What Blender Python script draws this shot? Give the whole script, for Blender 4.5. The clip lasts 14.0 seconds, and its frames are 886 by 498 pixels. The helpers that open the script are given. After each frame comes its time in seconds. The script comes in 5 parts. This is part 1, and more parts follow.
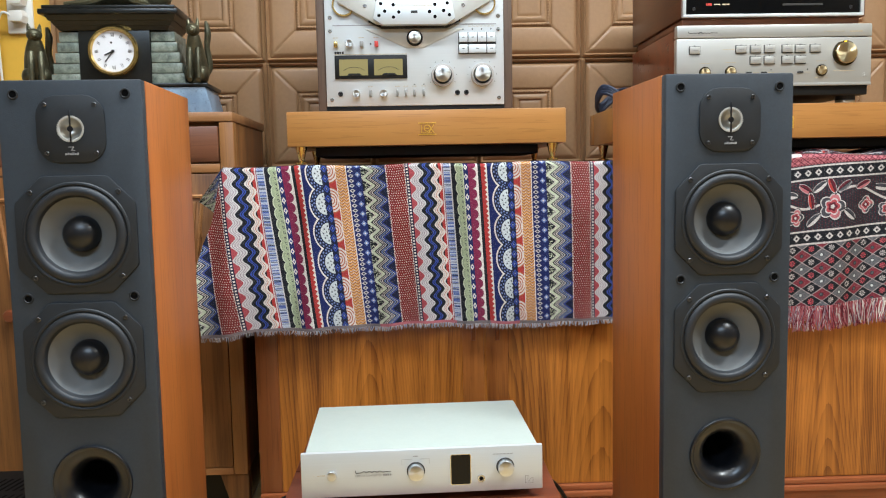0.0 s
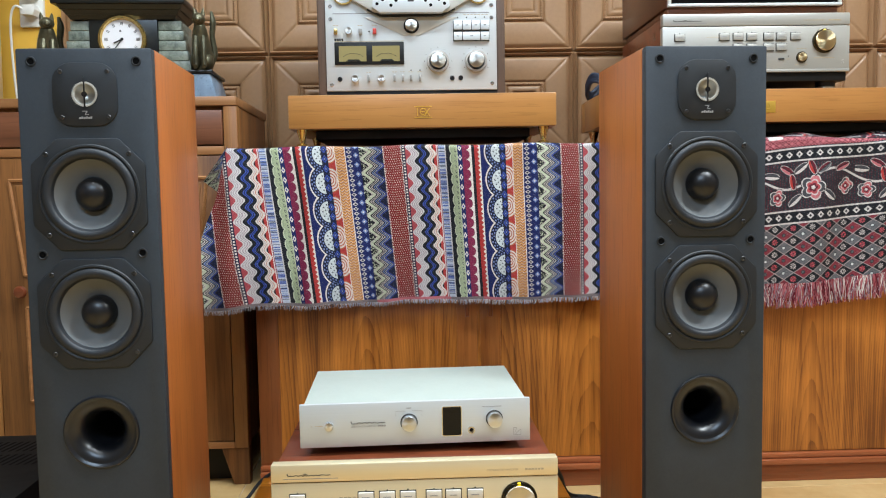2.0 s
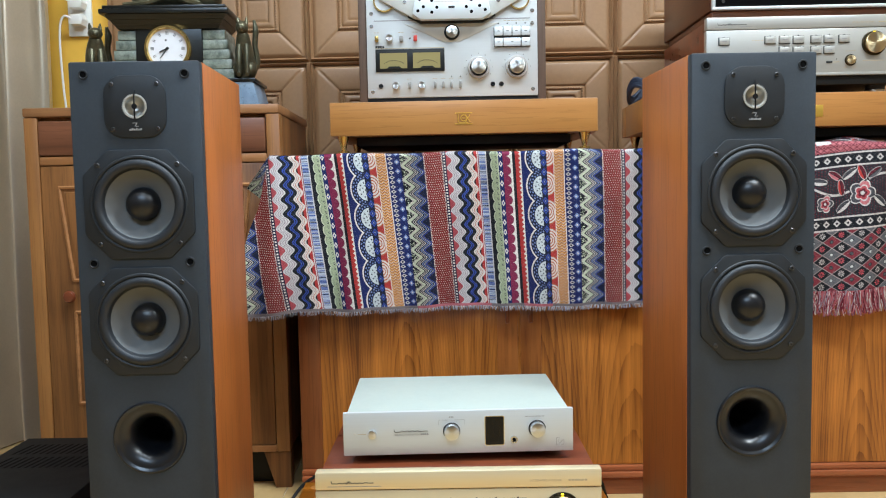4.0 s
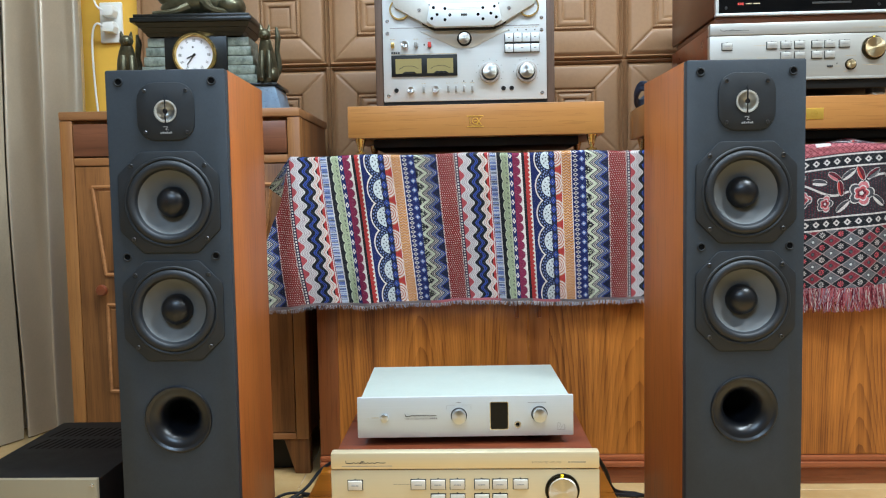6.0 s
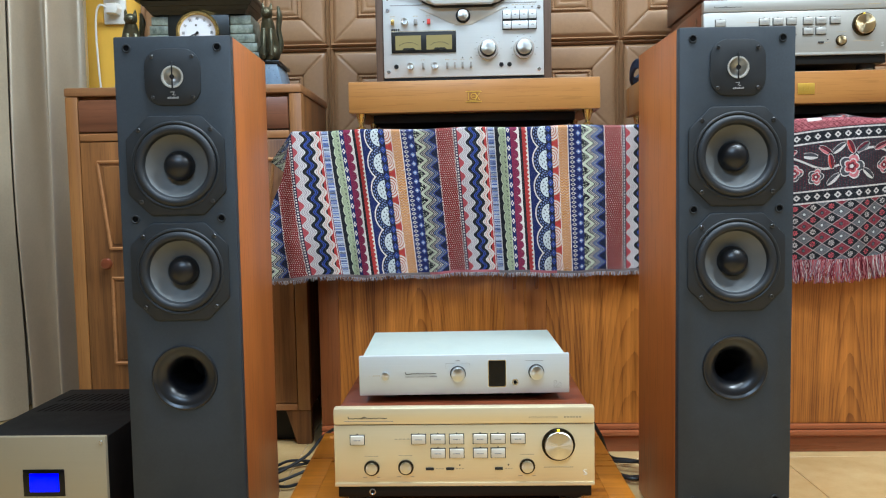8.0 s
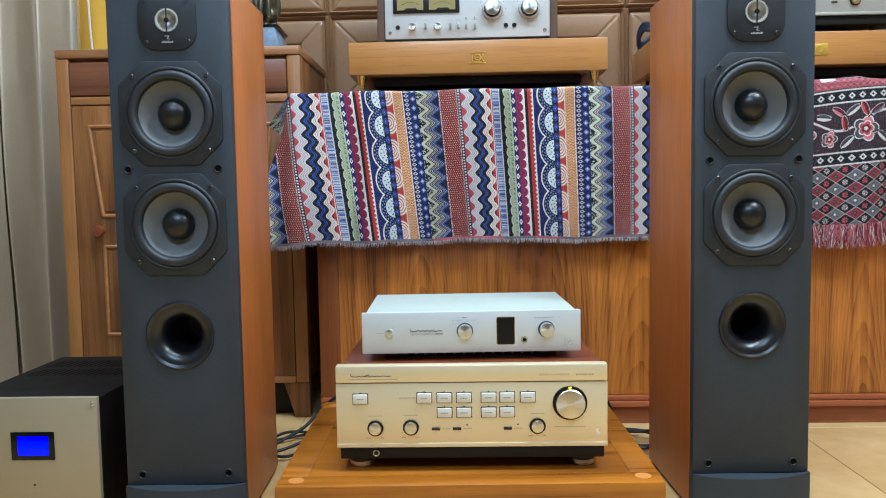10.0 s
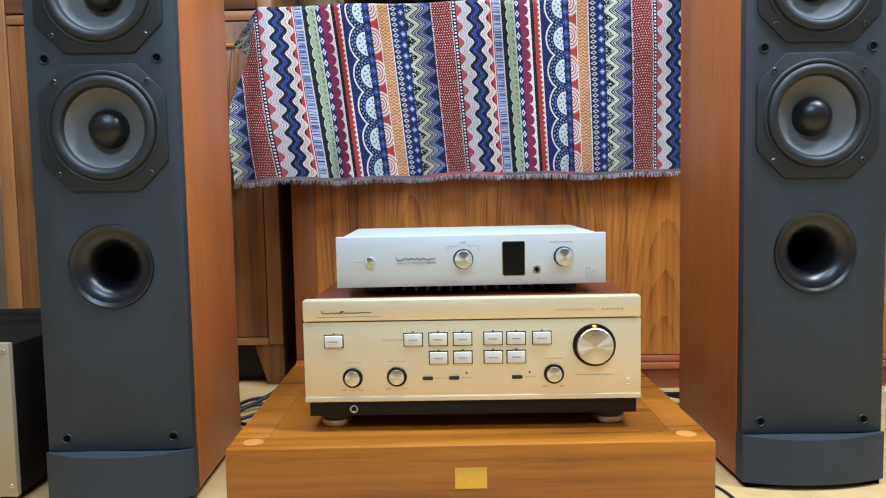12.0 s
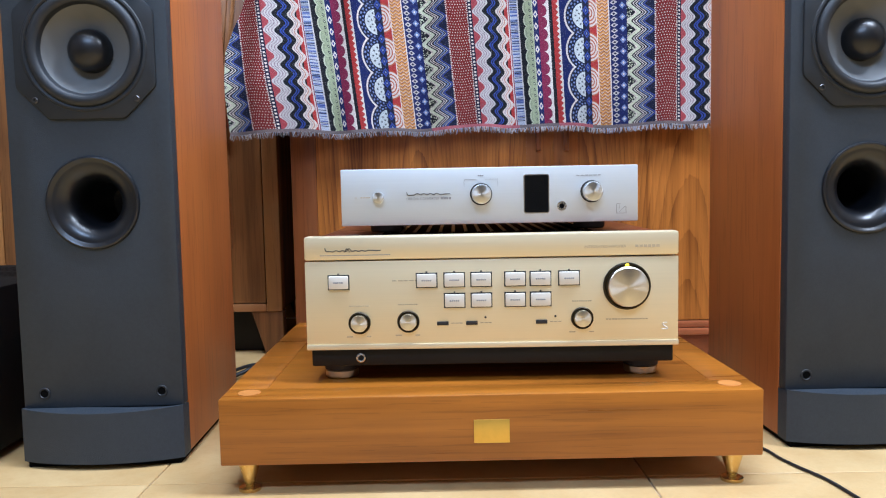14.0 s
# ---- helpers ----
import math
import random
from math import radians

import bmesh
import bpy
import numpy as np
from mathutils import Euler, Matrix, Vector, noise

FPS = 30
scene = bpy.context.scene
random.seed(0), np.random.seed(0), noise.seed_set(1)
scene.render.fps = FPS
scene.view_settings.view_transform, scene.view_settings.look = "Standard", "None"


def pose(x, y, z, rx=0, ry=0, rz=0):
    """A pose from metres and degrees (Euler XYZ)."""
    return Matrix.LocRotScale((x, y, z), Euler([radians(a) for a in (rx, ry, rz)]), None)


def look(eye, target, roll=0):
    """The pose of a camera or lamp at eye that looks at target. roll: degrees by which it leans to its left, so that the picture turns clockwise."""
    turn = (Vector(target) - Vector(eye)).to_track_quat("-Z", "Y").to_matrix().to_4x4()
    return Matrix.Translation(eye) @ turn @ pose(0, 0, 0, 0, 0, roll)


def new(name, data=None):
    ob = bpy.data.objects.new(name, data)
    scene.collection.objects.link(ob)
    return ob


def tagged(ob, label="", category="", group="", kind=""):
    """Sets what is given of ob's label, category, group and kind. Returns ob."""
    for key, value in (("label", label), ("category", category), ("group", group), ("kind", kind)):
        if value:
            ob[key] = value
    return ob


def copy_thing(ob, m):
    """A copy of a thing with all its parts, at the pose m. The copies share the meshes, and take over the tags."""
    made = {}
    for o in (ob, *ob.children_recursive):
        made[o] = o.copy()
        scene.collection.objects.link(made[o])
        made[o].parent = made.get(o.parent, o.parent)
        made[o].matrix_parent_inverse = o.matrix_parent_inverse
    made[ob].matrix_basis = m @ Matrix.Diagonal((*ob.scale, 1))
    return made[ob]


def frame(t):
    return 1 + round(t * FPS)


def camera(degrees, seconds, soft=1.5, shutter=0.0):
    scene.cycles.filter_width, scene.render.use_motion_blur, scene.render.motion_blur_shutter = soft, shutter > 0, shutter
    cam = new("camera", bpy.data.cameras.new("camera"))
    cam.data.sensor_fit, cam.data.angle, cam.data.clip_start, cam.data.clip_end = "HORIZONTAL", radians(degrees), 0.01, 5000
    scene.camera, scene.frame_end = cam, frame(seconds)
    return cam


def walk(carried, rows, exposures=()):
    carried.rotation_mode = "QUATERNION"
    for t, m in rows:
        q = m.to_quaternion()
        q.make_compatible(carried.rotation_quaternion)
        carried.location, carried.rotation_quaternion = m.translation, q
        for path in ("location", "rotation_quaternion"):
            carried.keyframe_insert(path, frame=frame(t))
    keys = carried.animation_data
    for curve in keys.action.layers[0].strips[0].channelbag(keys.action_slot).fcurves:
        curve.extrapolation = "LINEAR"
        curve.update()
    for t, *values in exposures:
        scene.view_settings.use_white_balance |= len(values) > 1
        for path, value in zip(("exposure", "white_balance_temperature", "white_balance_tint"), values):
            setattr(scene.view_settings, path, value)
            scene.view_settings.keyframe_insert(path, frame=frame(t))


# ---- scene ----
K = 0.93  # plan units to metres
cam = camera(59.2, 14.0, 1.1)
PATH = [
    (0, (0.071, 0.123, 0.856), (0.117, 2.114, 0.673), -1.1),
    (0.5, (0.095, 0.143, 0.815), (0.139, 2.137, 0.669), -1.1),
    (1, (0.102, 0.089, 0.795), (0.148, 2.084, 0.657), -1.0),
    (1.5, (0.088, 0.059, 0.768), (0.139, 2.053, 0.627), -1.0),
    (2, (0.083, 0.044, 0.765), (0.127, 2.039, 0.626), -1.0),
    (2.5, (0.074, 0.047, 0.771), (0.083, 2.042, 0.631), -1.0),
    (3, (0.068, 0.044, 0.774), (0.053, 2.039, 0.637), -1.1),
    (3.5, (0.074, 0.04, 0.781), (0.043, 2.035, 0.644), -1.1),
    (4, (0.069, 0.044, 0.782), (0.024, 2.038, 0.644), -1.1),
    (6.5, (0.098, -0.078, 0.775), (-0.005, 1.915, 0.64), -1.0),
    (7, (0.094, -0.101, 0.761), (-0.004, 1.892, 0.624), -1.1),
    (7.5, (0.092, -0.104, 0.737), (-0.004, 1.889, 0.596), -1.2),
    (8, (0.093, -0.091, 0.712), (-0.001, 1.902, 0.573), -1.0),
    (10.5, (0.065, 0.007, 0.605), (-0.015, 2.0, 0.46), -1.0),
    (11, (0.077, 0.085, 0.584), (-0.002, 2.078, 0.438), -1.0),
    (11.5, (0.067, 0.157, 0.541), (-0.005, 2.15, 0.389), -1.0),
    (12, (0.055, 0.225, 0.475), (-0.009, 2.218, 0.318), -1.1),
    (12.5, (0.042, 0.273, 0.437), (-0.024, 2.265, 0.279), -1.1),
    (13, (0.029, 0.294, 0.401), (-0.033, 2.287, 0.246), -1.0),
    (13.5, (0.029, 0.317, 0.384), (-0.032, 2.31, 0.225), -1.1),
    (14, (0.026, 0.325, 0.378), (-0.033, 2.318, 0.22), -1.1),
]
walk(cam, [(t, look(Vector(eye) * K, Vector(target) * K, roll)) for t, eye, target, roll in PATH],
     [(0.0, 0.1, 6050, 11), (4.0, 0.06, 5750, 9), (8.0, 0.07, 5500, 7), (11.0, 0.16, 5300, 8), (12.5, 0.3, 5300, 12), (14.0, 0.3, 5200, 17)])

# ---- light ----
world = bpy.data.worlds.new("world")
scene.world = world
world.use_nodes = True
world.node_tree.nodes["Background"].inputs[0].default_value = (0.8, 0.9, 1.0, 1)
world.node_tree.nodes["Background"].inputs[1].default_value = 0.02


def ceiling_lamp(x, y, sx, sy, watts, colour):
    data = bpy.data.lights.new("ceiling_lamp", "AREA")
    data.shape, data.size, data.size_y, data.energy, data.color = "RECTANGLE", sx * K, sy * K, watts, colour
    ob = new("ceiling_lamp", data)
    ob.location = (x * K, y * K, 2.84 * K)
    return ob


ceiling_lamp(0.35, 1.08, 2.5, 0.22, 76, (0.90, 0.97, 0.96))
ceiling_lamp(-0.3, -0.9, 1.6, 0.4, 46, (0.74, 0.94, 1.12))
ceiling_lamp(1.8, 0.75, 0.6, 0.22, 40, (0.92, 0.96, 0.92))


# ---- materials ----
def srgb(r, g, b):
    return tuple((c / 255 / 12.92) if c < 10.3 else ((c / 255 + 0.055) / 1.055) ** 2.4 for c in (r, g, b))


class Net:
    """A small writer of node trees."""

    def __init__(self, name):
        self.mat = bpy.data.materials.new(name)
        self.mat.use_nodes = True
        self.tree = self.mat.node_tree
        self.bsdf = self.tree.nodes["Principled BSDF"]

    def node(self, kind, links=(), **values):
        n = self.tree.nodes.new(kind)
        if "operation" in values:
            n.operation = values["operation"]
        if "data_type" in values:
            n.data_type, n.blend_type = values["data_type"], values["blend_type"]
        if "layer_name" in values:
            n.layer_name = values["layer_name"]
        for k, v in dict(links).items():
            self.put(n.inputs[k], v)
        return n

    def put(self, socket, v):
        if isinstance(v, bpy.types.NodeSocket):
            self.tree.links.new(v, socket)
        else:
            socket.default_value = v

    def math(self, op, a, b=0.0, c=0.0):
        return self.node("ShaderNodeMath", {0: a, 1: b, 2: c}, operation=op).outputs[0]

    def coords(self, scale=(1, 1, 1), vary=True):
        co = self.node("ShaderNodeTexCoord").outputs["Object"]
        if vary:
            r = self.node("ShaderNodeObjectInfo").outputs["Random"]
            off = self.node("ShaderNodeCombineXYZ", {0: self.math("MULTIPLY", r, 3.1), 1: self.math("MULTIPLY", r, 7.7), 2: self.math("MULTIPLY", r, 5.3)}).outputs[0]
            co = self.node("ShaderNodeVectorMath", {0: co, 1: off}, operation="ADD").outputs[0]
        return self.node("ShaderNodeVectorMath", {0: co, 1: scale}, operation="MULTIPLY").outputs[0]

    def noise(self, co, scale, detail=4.0, rough=0.55):
        return self.node("ShaderNodeTexNoise", {"Vector": co, "Scale": scale, "Detail": detail, "Roughness": rough}).outputs["Fac"]

    def ramp(self, fac, stops):
        n = self.node("ShaderNodeValToRGB", {0: fac})
        e = n.color_ramp.elements
        while len(e) < len(stops):
            e.new(0.5)
        for el, (p, c) in zip(e, stops):
            el.position, el.color = p, (*c, 1)
        return n.outputs[0]

    def mix(self, fac, a, b, blend="MIX"):
        n = self.node("ShaderNodeMix", data_type="RGBA", blend_type=blend)
        self.put(n.inputs[0], fac)
        self.put(n.inputs[6], a if isinstance(a, bpy.types.NodeSocket) else (*a, 1))
        self.put(n.inputs[7], b if isinstance(b, bpy.types.NodeSocket) else (*b, 1))
        return n.outputs[2]

    def bump(self, height, strength, distance):
        n = self.node("ShaderNodeBump", {"Height": height, "Strength": strength, "Distance": distance})
        self.tree.links.new(n.outputs[0], self.bsdf.inputs["Normal"])

    def done(self, colour, rough=0.5, metal=0.0, coat=0.0, spec=0.5):
        b = self.bsdf.inputs
        self.put(b["Base Color"], colour if isinstance(colour, bpy.types.NodeSocket) else (*colour, 1))
        self.put(b["Roughness"], rough)
        b["Metallic"].default_value = metal
        b["Coat Weight"].default_value = coat
        b["Coat Roughness"].default_value = 0.12
        b["Specular IOR Level"].default_value = spec
        return self.mat


def plain(name, colour, rough=0.5, metal=0.0, grain=0.12, size=120, bump=0.0, coat=0.0, spec=0.5):
    """A nearly uniform surface with faint mottling at two scales."""
    n = Net(name)
    co = n.coords()
    f = n.math("ADD", n.math("MULTIPLY", n.noise(co, size), 0.5), n.math("MULTIPLY", n.noise(co, size / 14), 0.5))
    col = n.ramp(f, [(0.3, tuple(c * (1 - grain) for c in colour)), (0.7, tuple(min(1, c * (1 + grain)) for c in colour))])
    r = n.math("ADD", n.math("MULTIPLY", n.noise(co, size / 5), 0.16), rough - 0.08)
    if bump:
        n.bump(n.noise(co, size * 3), bump, 0.001)
    return n.done(col, r, metal, coat, spec)


def wood(name, light, dark, axis="z", rough=0.4, coat=0.0, cathedral=0.0, fine=1.0, spread=0.16):
    """Veneer with its grain along an axis; cathedral gives the spacing of the arched figures."""
    n = Net(name)
    along = {"x": 0, "y": 1, "z": 2}[axis]
    stretch = [34.0 * fine] * 3
    stretch[along] = 1.6
    co = n.coords(tuple(stretch))
    streak = n.noise(co, 1.0, 6.0, 0.62)
    pore_s = [260.0 * fine] * 3
    pore_s[along] = 9.0
    pore = n.noise(n.coords(tuple(pore_s)), 1.0, 2.0)
    broad = n.noise(n.coords((2.2, 2.2, 2.2)), 1.0, 3.0)
    fac = n.math("ADD", n.math("MULTIPLY", streak, 0.55), n.math("MULTIPLY", broad, 0.45))
    if cathedral:
        base = n.node("ShaderNodeSeparateXYZ", {0: n.coords((1, 1, 1))}).outputs
        across, up = (base[0], base[2]) if axis == "z" else (base[2], base[0])
        wob = n.noise(n.coords((3.0, 3.0, 1.3) if axis == "z" else (1.3, 3.0, 3.0)), 1.0, 0.0)
        cell = n.math("PINGPONG", n.math("ADD", across, n.math("MULTIPLY", wob, 0.07)), cathedral)
        depth = n.math("ADD", n.math("MULTIPLY", up, 0.048), n.math("MULTIPLY", wob, 0.04))
        r = n.math("SQRT", n.math("ADD", n.math("MULTIPLY", cell, cell), n.math("MULTIPLY", depth, depth)))
        rings = n.math("FRACT", n.math("ADD", n.math("MULTIPLY", r, 220.0), n.math("MULTIPLY", streak, 0.55)))
        rings = n.math("POWER", rings, 2.2)
        fac = n.math("ADD", n.math("MULTIPLY", fac, 0.92), n.math("MULTIPLY", n.math("SUBTRACT", 1.0, rings), 0.075))
    mid = tuple((a * 0.6 + b * 0.4) for a, b in zip(light, dark))
    col = n.ramp(fac, [(0.5 - spread, dark), (0.5, mid), (0.5 + spread, light)])
    col = n.mix(n.math("MULTIPLY", n.math("GREATER_THAN", pore, 0.6), 0.22), col, tuple(c * 0.45 for c in dark))
    n.bump(pore, 0.12, 0.0006)
    rr = n.math("ADD", n.math("MULTIPLY", streak, 0.2), rough - 0.1)
    return n.done(col, rr, 0.0, coat)


def brushed(name, colour, rough=0.35, metal=0.8, along="x"):
    n = Net(name)
    s = (4, 300, 500) if along == "x" else (500, 300, 4)
    line = n.noise(n.coords(s), 1.0, 3.0)
    blot = n.noise(n.coords((9, 9, 9)), 1.0, 3.0)
    f = n.math("ADD", n.math("MULTIPLY", line, 0.6), n.math("MULTIPLY", blot, 0.4))
    col = n.ramp(f, [(0.3, tuple(c * 0.965 for c in colour)), (0.7, tuple(min(1, c * 1.02) for c in colour))])
    n.bump(line, 0.05, 0.0004)
    return n.done(col, n.math("ADD", n.math("MULTIPLY", line, 0.15), rough - 0.07), metal)


def woven(name, rough=0.9):
    """Cloth that carries its woven colours on the mesh, with a fine weave relief."""
    n = Net(name)
    col = n.node("ShaderNodeVertexColor", layer_name="weave").outputs[0]
    grain = n.noise(n.coords((1, 1, 1), False), 900.0, 2.0)
    soft = n.noise(n.coords((1, 1, 1), False), 22.0, 3.0)
    f = n.math("ADD", n.math("MULTIPLY", grain, 0.65), n.math("MULTIPLY", soft, 0.25))
    tone = n.ramp(f, [(0.25, (0.7, 0.7, 0.7)), (0.6, (1, 1, 1))])
    n.bump(grain, 0.4, 0.0015)
    return n.done(n.mix(1.0, col, tone, "MULTIPLY"), rough, spec=0.15)


def marble(name, a, b, scale=14, rough=0.25):
    n = Net(name)
    f = n.noise(n.coords(), scale, 8.0, 0.72)
    speck = n.noise(n.coords(), scale * 16, 2.0)
    fleck = 0.5 if scale > 8 else 0.06
    col = n.ramp(f, [(0.35, a), (0.62, b)])
    col = n.mix(n.math("MULTIPLY", n.math("GREATER_THAN", speck, 0.62), fleck), col, tuple(c * 0.4 for c in a))
    return n.done(col, rough)


def spun(name, colour):
    """Turned metal with its fine grooves running round the axis."""
    n = Net(name)
    tan = n.tree.nodes.new("ShaderNodeTangent")
    tan.direction_type, tan.axis = "RADIAL", "Y"
    n.tree.links.new(tan.outputs[0], n.bsdf.inputs["Tangent"])
    n.bsdf.inputs["Anisotropic"].default_value = 0.96
    f = n.noise(n.coords(), 90.0, 3.0)
    return n.done(n.ramp(f, [(0.3, tuple(c * 0.92 for c in colour)), (0.7, colour)]), 0.33, 1.0)


def glow(name, colour, strength):
    n = Net(name)
    n.bsdf.inputs["Emission Color"].default_value = (*colour, 1)
    n.bsdf.inputs["Emission Strength"].default_value = strength
    return n.done(tuple(c * 0.2 for c in colour), 0.2)


M = dict(
    baffle=plain("charcoal_lacquer", srgb(50, 56, 63), 0.56, grain=0.14, size=300, bump=0.35, spec=0.4),
    plate=plain("black_moulding", srgb(30, 33, 37), 0.55, grain=0.12, size=200, bump=0.1),
    rubber=plain("black_rubber", srgb(36, 38, 42), 0.52, grain=0.15, size=90),
    cone=plain("grey_cone", srgb(104, 106, 107), 0.6, grain=0.06, size=40),
    cap=plain("black_dust_cap", srgb(22, 22, 25), 0.33, grain=0.1, size=60),
    port=plain("black_port_plastic", srgb(22, 23, 27), 0.32, grain=0.1, size=60, spec=0.6),
    hole=plain("black_hole", srgb(5, 5, 6), 0.8, grain=0.1, spec=0.1),
    screwm=plain("dark_screw", srgb(88, 88, 90), 0.35, 0.9, grain=0.1),
    steel=brushed("steel", (0.62, 0.62, 0.62), 0.25, 1.0),
    domem=plain("dome_metal", (0.5, 0.49, 0.46), 0.34, 0.9, grain=0.04),
    toothed=plain("satin_silver", (0.62, 0.61, 0.57), 0.42, 0.45, grain=0.05),
    chrome=plain("chrome", (0.75, 0.74, 0.72), 0.16, 1.0, grain=0.04),
    cherry=wood("cherry_veneer", srgb(192, 116, 54), srgb(152, 84, 36), "z", 0.4, fine=0.6),
    gold=brushed("champagne_aluminium", srgb(236, 220, 182), 0.42, 0.55),
    gold2=brushed("champagne_aluminium_pale", srgb(184, 182, 176), 0.4, 0.55),
    dull=brushed("dull_champagne", srgb(172, 160, 134), 0.45, 0.5),
    goldknob=spun("champagne_knob", srgb(228, 221, 206)),
    silver=brushed("silver_aluminium", srgb(216, 220, 222), 0.45, 0.45),
    silvertop=plain("silver_paint", srgb(188, 198, 190), 0.5, 0.25, grain=0.03, size=200),
    silverknob=spun("silver_knob", srgb(218, 218, 216)),
    rosewood=wood("rosewood_case", srgb(128, 66, 38), srgb(78, 34, 20), "x", 0.3, 0.3),
    rosewood_y=wood("rosewood_side", srgb(112, 66, 42), srgb(66, 36, 22), "y", 0.35, 0.2),
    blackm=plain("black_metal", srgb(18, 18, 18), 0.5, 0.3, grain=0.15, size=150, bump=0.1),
    blackcover=plain("black_cover_paint", srgb(17, 16, 16), 0.7, grain=0.2, size=150, bump=0.2, spec=0.25),
    blackg=plain("black_glass", srgb(9, 10, 12), 0.14, grain=0.05, spec=0.3),
    rack=wood("amber_wood", srgb(180, 110, 28), srgb(120, 67, 14), "x", 0.3, 0.2, fine=1.3, spread=0.13),
    board=wood("oak_board", srgb(180, 127, 66), srgb(152, 100, 48), "x", 0.36, 0.2),
    rackpale=wood("amber_wood_pale", srgb(204, 136, 66), srgb(182, 112, 48), "x", 0.4),
    brass=plain("brass", srgb(220, 186, 112), 0.25, 0.95, grain=0.08),
    brassplate=plain("brass_plate", srgb(230, 190, 84), 0.32, 0.75, grain=0.06),
    teak=wood("teak_laminate", srgb(198, 124, 48), srgb(108, 57, 19), "z", 0.34, 0.12, cathedral=0.13, fine=1.7, spread=0.115),
    teakdark=wood("teak_stile", srgb(156, 92, 48), srgb(112, 61, 29), "z", 0.36, 0.12),
    teakmid=wood("teak_mid", srgb(184, 114, 52), srgb(118, 66, 28), "z", 0.34, 0.12, spread=0.12),
    trim=wood("red_trim", srgb(172, 98, 58), srgb(122, 64, 36), "x", 0.3, 0.2),
    cab=wood("old_teak", srgb(152, 101, 52), srgb(90, 55, 26), "z", 0.48, fine=1.3, spread=0.12),
    cabx=wood("old_teak_cross", srgb(176, 122, 72), srgb(122, 78, 42), "x", 0.45),
    cablight=wood("teak_edge", srgb(174, 125, 80), srgb(130, 87, 50), "x", 0.42),
    cablightz=wood("teak_post", srgb(170, 118, 63), srgb(120, 76, 38), "z", 0.42),
    walnut=wood("grey_walnut", srgb(104, 84, 72), srgb(74, 58, 48), "z", 0.45),
    cabdark=wood("dark_drawer", srgb(126, 79, 53), srgb(80, 47, 31), "x", 0.38, spread=0.11),
    leather=plain("tan_panel", srgb(155, 119, 84), 0.46, grain=0.1, size=90, bump=0.3, coat=0.06),
    yellow=plain("yellow_paint", srgb(232, 182, 66), 0.6, grain=0.05, size=30, bump=0.05),
    white=plain("white_plastic", srgb(232, 230, 224), 0.4, grain=0.03),
    ceil=plain("ceiling_paint", srgb(235, 233, 226), 0.8, grain=0.03, size=20),
    wallp=plain("plain_wall_paint", srgb(124, 114, 100), 0.7, grain=0.04, size=20),
    curtain=plain("beige_curtain", srgb(178, 163, 138), 0.65, 0.0, grain=0.08, size=160, bump=0.1),
    satin=plain("taupe_satin", srgb(204, 190, 168), 0.38, 0.5, grain=0.06, size=160, bump=0.1),
    tile=marble("cream_tile", srgb(192, 156, 101), srgb(211, 179, 125), 5, 0.18),
    grout=plain("grout", srgb(226, 214, 190), 0.8),
    nero=marble("black_marble", srgb(18, 19, 19), srgb(32, 34, 33), 18, 0.28),
    verde=marble("green_marble", srgb(78, 86, 78), srgb(142, 150, 138), 46, 0.4),
    bluestone=marble("blue_stone", srgb(110, 130, 152), srgb(140, 162, 184), 12, 0.3),
    bronze=plain("patinated_bronze", srgb(92, 89, 70), 0.36, 0.65, grain=0.6, size=70, bump=0.8),
    enamel=plain("white_enamel", srgb(232, 232, 236), 0.2, grain=0.02),
    ink=plain("dark_ink", srgb(40, 38, 36), 0.6),
    greyink=plain("grey_ink", srgb(188, 171, 140), 0.6),
    softink=plain("soft_ink", srgb(150, 149, 150), 0.6),
    paleink=plain("pale_ink", srgb(225, 225, 222), 0.6),
    cloth=woven("woven_stripes"),
    blackcable=plain("black_cable", srgb(22, 22, 24), 0.5),
    bluecable=plain("blue_cable", srgb(36, 46, 66), 0.5),
    vu=glow("lit_meter", srgb(206, 190, 126), 0.3),
    ringgrey=plain("smoky_ring", srgb(172, 166, 160), 0.4, 0.2, grain=0.05),
    lever=plain("grey_lever", srgb(150, 147, 142), 0.4, 0.4, grain=0.1),
    trackm=plain("track_paint", srgb(206, 202, 192), 0.4, 0.3, grain=0.04),
    brassknob=spun("gilt_knob", srgb(230, 210, 168)),
    blue=glow("blue_display", (0.0, 0.0, 1.0), 1.8),
    led=glow("amber_led", (1.0, 0.7, 0.02), 3.0),
    bronzering=plain("dark_bronze_ring", srgb(58, 50, 34), 0.3, 0.7, grain=0.1),
    keycap=plain("warm_white_keycap", srgb(226, 220, 208), 0.42, 0.2, grain=0.03),
    redprint=plain("red_print", srgb(190, 60, 50), 0.5),
)


# ---- mesh helpers ----
def box(bm, x0, x1, y0, y1, z0, z1, bevel=0.0, seg=2):
    t = bmesh.new()
    bmesh.ops.create_cube(t, size=1.0)
    for v in t.verts:
        v.co = Vector(((x0 + x1) / 2 + v.co.x * (x1 - x0), (y0 + y1) / 2 + v.co.y * (y1 - y0), (z0 + z1) / 2 + v.co.z * (z1 - z0)))
    if bevel:
        bmesh.ops.bevel(t, geom=t.edges[:], offset=bevel, segments=seg, affect="EDGES", profile=0.5)
    join(bm, t)
    return bm


def join(bm, t, m=None):
    if m is not None:
        bmesh.ops.transform(t, matrix=m, verts=t.verts)
    me = bpy.data.meshes.new("scratch")
    t.to_mesh(me)
    t.free()
    bm.from_mesh(me)
    bpy.data.meshes.remove(me)


